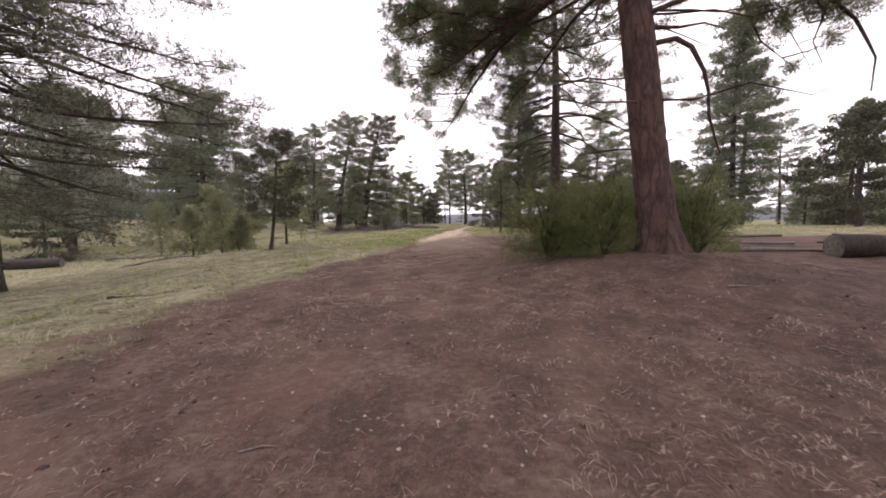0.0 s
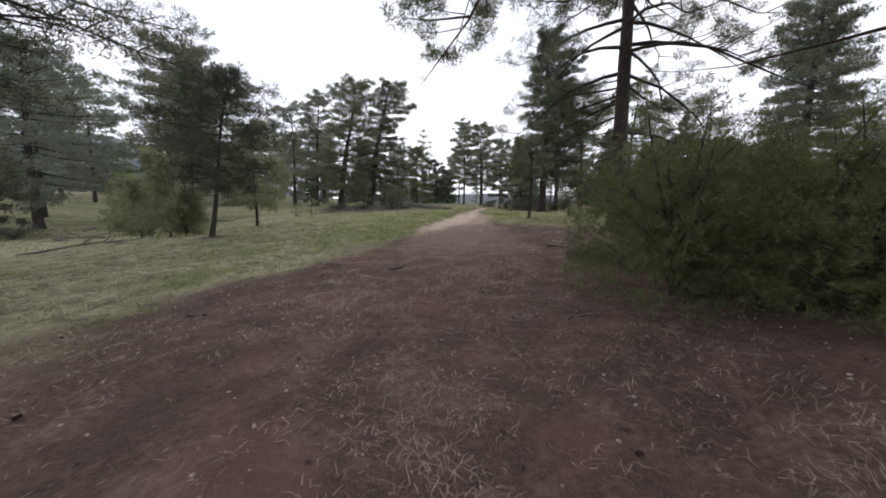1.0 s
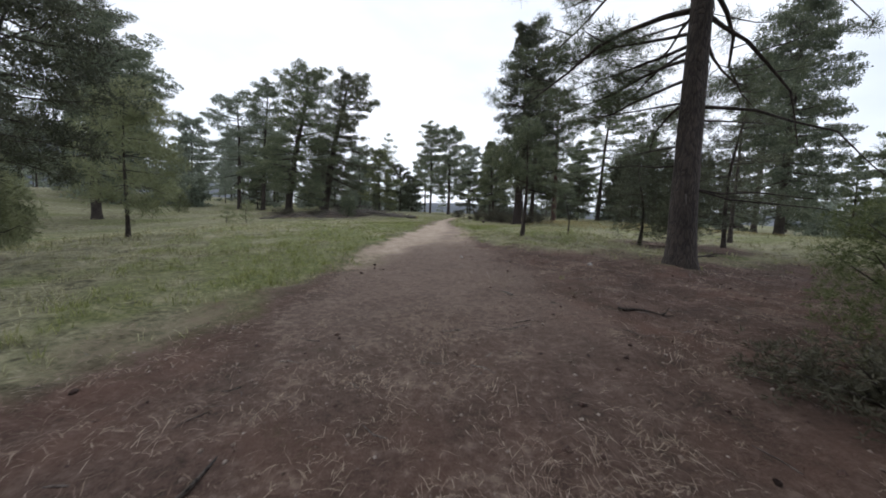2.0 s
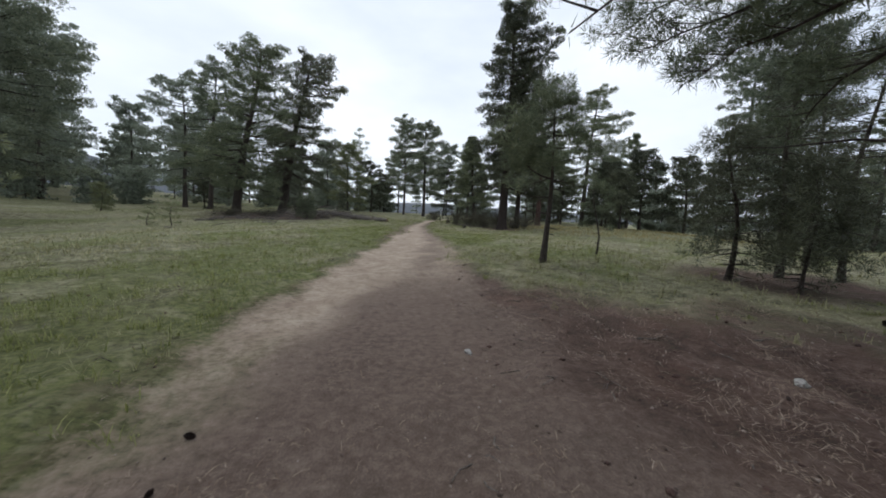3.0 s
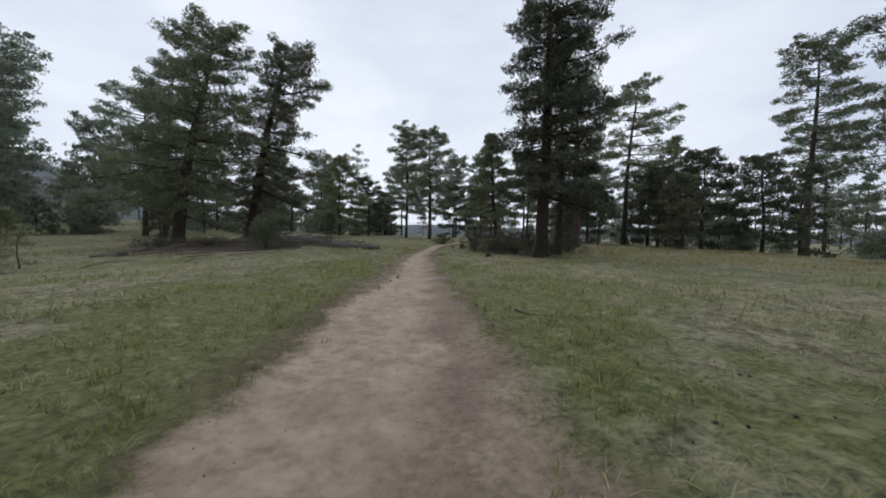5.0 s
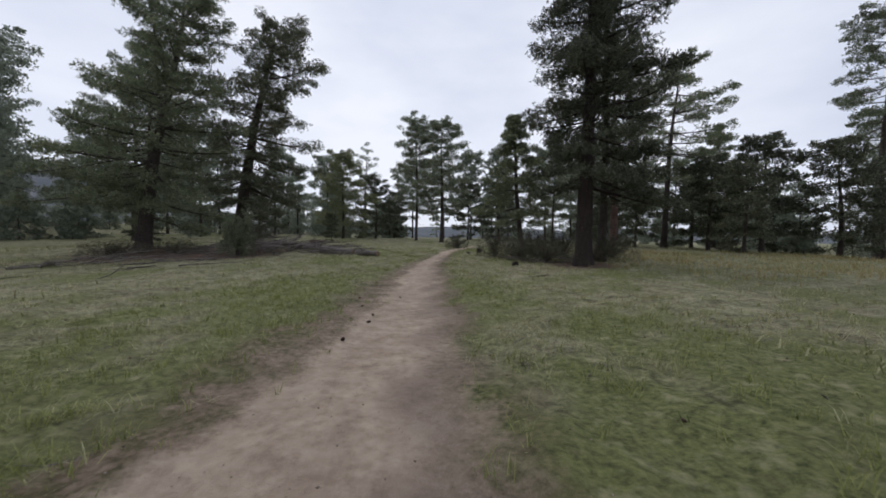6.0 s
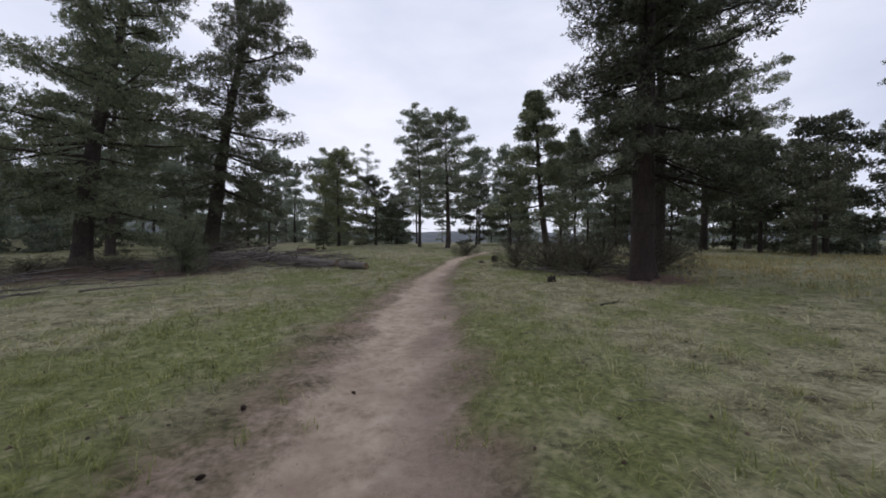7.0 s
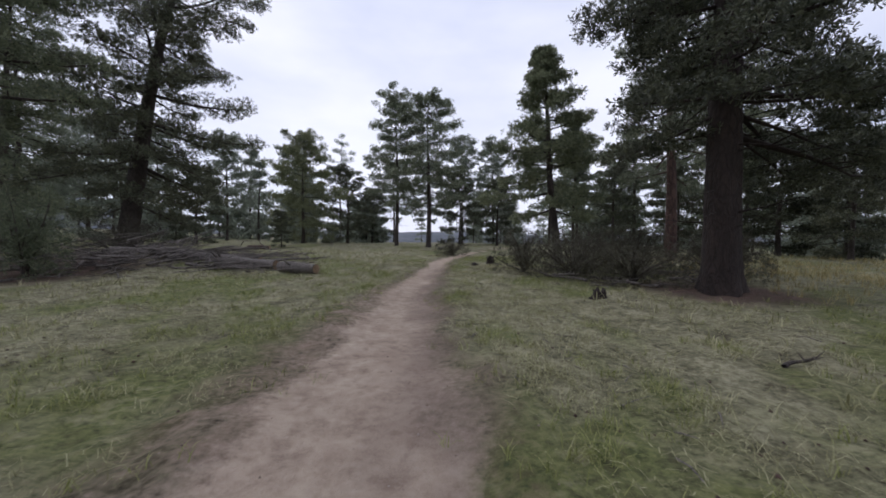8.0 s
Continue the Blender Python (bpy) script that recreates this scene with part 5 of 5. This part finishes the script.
brush_pile("dead twiggy brush in the dry meadow", -25.5, 28.5, 1.6, 1.4, 0.9, 26, 214, None, (0.7, 1.6))
brush_pile("broken branches behind the log heap", -9.5, 59.5, 5.0, 3.2, 1.0, 80, 215, 0.1)
fallen_branch("long bent fallen branch in the meadow grass", (-15.2, 41.4), (-8.6, 43.4), 0.055, 221, 4)
fallen_branch("dead forked branch lying in dry grass", (-16.4, 17.8), (-13.4, 20.3), 0.05, 222, 8)
fallen_branch("crooked dead branch lying in dry grass", (-17.2, 21.0), (-14.6, 22.6), 0.045, 223, 6)
fallen_branch("pale broken stick beside the trail", (2.88, 30.95), (3.1, 30.3), 0.025, 224, 1)
fallen_branch("dark stick in the grass at the litter's edge", (-6.05, 6.3), (-5.4, 6.95), 0.03, 225, 2, BARK_DARK)
fallen_branch("stick on the needle litter", (4.15, 5.0), (4.65, 4.85), 0.02, 226, 1)
# stands in for a little eroded ledge, drawn as a thin dark stem
fallen_branch("small eroded ledge across the trail edge, shaped as a dark root", (-1.0, 11.7), (-0.75, 12.6), 0.014, 227, 0, BARK_DARK)
fallen_branch("thin stick by the slender pine", (2.6, 14.8), (3.2, 14.6), 0.025, 228, 1, BARK_DARK)
fallen_branch("dark stick in the grass", (5.9, 43.1), (6.5, 43.2), 0.025, 229, 2, BARK_DARK)
fallen_branch("dark branch lying under the young pines", (7.0, 19.5), (8.0, 19.8), 0.05, 230, 3, BARK_DARK)
for k, (x, y) in enumerate(((-2.9, 9.2), (-1.8, 6.3), (2.0, 5.4), (1.6, 9.2), (-0.4, 4.2), (3.1, 16.6), (4.4, 19.0), (1.4, 15.3), (5.2, 17.0), (2.9, 18.9), (-3.3, 13.1), (3.0, 44.6), (5.4, 38.3), (-2.2, 33.0), (7.4, 34.0))):
    az = k * 2.1
    fallen_branch("small twig on the ground", (x, y), (x + 0.3 * np.cos(az), y + 0.3 * np.sin(az)), 0.012, 240 + k, 1)


def stone(name, label, x, y, size, seed, mat, flat=0.7, category="stone"):
    rng = np.random.default_rng(seed)
    bm = bmesh.new()
    bmesh.ops.create_icosphere(bm, subdivisions=2, radius=1.0)
    for v_ in bm.verts:
        n1 = noise.noise(v_.co * 1.3 + Vector((seed, 0, 0))) * 0.45 + noise.noise(v_.co * 3.1 + Vector((0, seed, 0))) * 0.18
        v_.co = Vector((v_.co.x * size * 1.15, v_.co.y * size * 0.9, v_.co.z * size * flat)) * (1 + n1)
    me = bpy.data.meshes.new(name)
    bm.to_mesh(me)
    bm.free()
    me.materials.append(mat)
    ob = new(name, me)
    ob.location, ob.rotation_euler = (x, y, zg(x, y) + size * flat * 0.25), (0, 0, seed)
    return tagged(ob, label, category)


STONE_PALE = bark_material("pale_stone", (0.3, 0.28, 0.26), (0.5, 0.48, 0.45), (0.68, 0.66, 0.62), 30.0)
stone("stone", "pale quartz stone on the needle litter", 3.74, 18.0, 0.055, 1, STONE_PALE)
stone("stone", "small pale stone beside the trail", 1.05, 18.7, 0.04, 2, STONE_PALE)

def cone_mesh():
    """A pine cone lying on its side: a core with rings of pointed scales."""
    v_, t_ = [], []
    for k in range(84):
        f = (k + 0.5) / 84
        az = k * 2.39996
        r_ = 0.55 * np.sin(np.pi * min(1.0, 0.12 + 0.86 * f)) ** 0.7
        o = np.array([np.cos(az), np.sin(az)])
        p = np.array([-o[1], o[0]])
        x0, w_ = -1.0 + 2.0 * f, 0.2 * (0.5 + r_)
        ring = lambda rad, sx_, side: [x0 + sx_, *(o * rad + p * side)]
        b = len(v_)
        v_ += [ring(r_ * 0.35, -0.1, -w_), ring(r_ * 0.35, -0.1, w_), ring(r_ * 0.95, 0.06, w_ * 0.9), ring(r_ * 0.95, 0.06, -w_ * 0.9), ring(r_ * 1.3, 0.16, 0.0), ring(r_ * 0.8, 0.24, 0.0)]
        t_ += [(b, b + 1, b + 2), (b, b + 2, b + 3), (b + 3, b + 2, b + 4), (b + 2, b + 5, b + 4), (b + 5, b + 3, b + 4)]
    me = bpy.data.meshes.new("pine_cone")
    me.from_pydata([tuple(float(c) for c in q) for q in v_], [], t_)
    me.materials.append(BARK_OLD)
    return me


CONE = cone_mesh()


def stump(label, x, y, r, h, seed):
    """A rotten stump: flared roots, furrowed sides and a broken top."""
    rng = np.random.default_rng(seed)
    n_, zs = 22, (-0.1, 0.0, 0.15, 0.45, 0.8, 1.0)
    a_ = np.linspace(0, 2 * np.pi, n_, endpoint=False)
    jag = rng.uniform(0.6, 1.25, n_)
    v_ = []
    for z in zs:
        rr = r * (1 + 0.75 * np.exp(-max(z, 0) / 0.16) * (0.6 + 0.5 * np.sin(a_ * 5 + seed))) * (1 + 0.07 * rng.normal(size=n_))
        v_.append(np.stack([np.cos(a_) * rr, np.sin(a_) * rr, h * z * np.where(z > 0.5, jag, 1.0)], -1))
    v_.append(np.stack([np.cos(a_) * r * 0.6, np.sin(a_) * r * 0.6, h * 0.55 * jag], -1))
    q_ = [(i * n_ + j, i * n_ + (j + 1) % n_, (i + 1) * n_ + (j + 1) % n_, (i + 1) * n_ + j) for i in range(6) for j in range(n_)]
    v_ = np.vstack([np.concatenate(v_), [0, 0, h * 0.4]])
    t_ = [(6 * n_ + j, 6 * n_ + (j + 1) % n_, 7 * n_) for j in range(n_)]
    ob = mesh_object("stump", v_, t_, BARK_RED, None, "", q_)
    ob.location = (x, y, zg(x, y))
    return tagged(ob, label, "stump")


for k, (x, y, s_) in enumerate(((-0.78, 17.63, 0.045), (-0.86, 16.6, 0.045), (-0.72, 17.2, 0.035), (-0.55, 17.05, 0.03), (0.91, 36.1, 0.05), (0.9, 36.65, 0.045), (0.75, 35.0, 0.055), (0.6, 37.4, 0.04), (1.25, 38.7, 0.035), (0.4, 38.3, 0.05),
                                 (-2.4, 7.2, 0.035), (1.2, 7.0, 0.035), (-1.2, 3.6, 0.03), (0.6, 10.4, 0.035), (-2.2, 11.6, 0.035), (2.2, 3.5, 0.03), (-0.1, 6.1, 0.03), (1.9, 12.1, 0.035))):
    cone = new("pine_cone", CONE)
    cone.scale = (s_ * 0.68,) * 3
    cone.location, cone.rotation_euler = (x, y, zg(x, y) + s_ * 0.5), (k * 1.3, 0.15, k * 2.3)
    tagged(cone, "dark fallen pine cone on the ground", "pine cone")
stump("dark rotten stump in the grass", 6.18, 47.1, 0.13, 0.2, 40)
stump("small dark stump beside the trail", 5.85, 55.7, 0.16, 0.34, 41)
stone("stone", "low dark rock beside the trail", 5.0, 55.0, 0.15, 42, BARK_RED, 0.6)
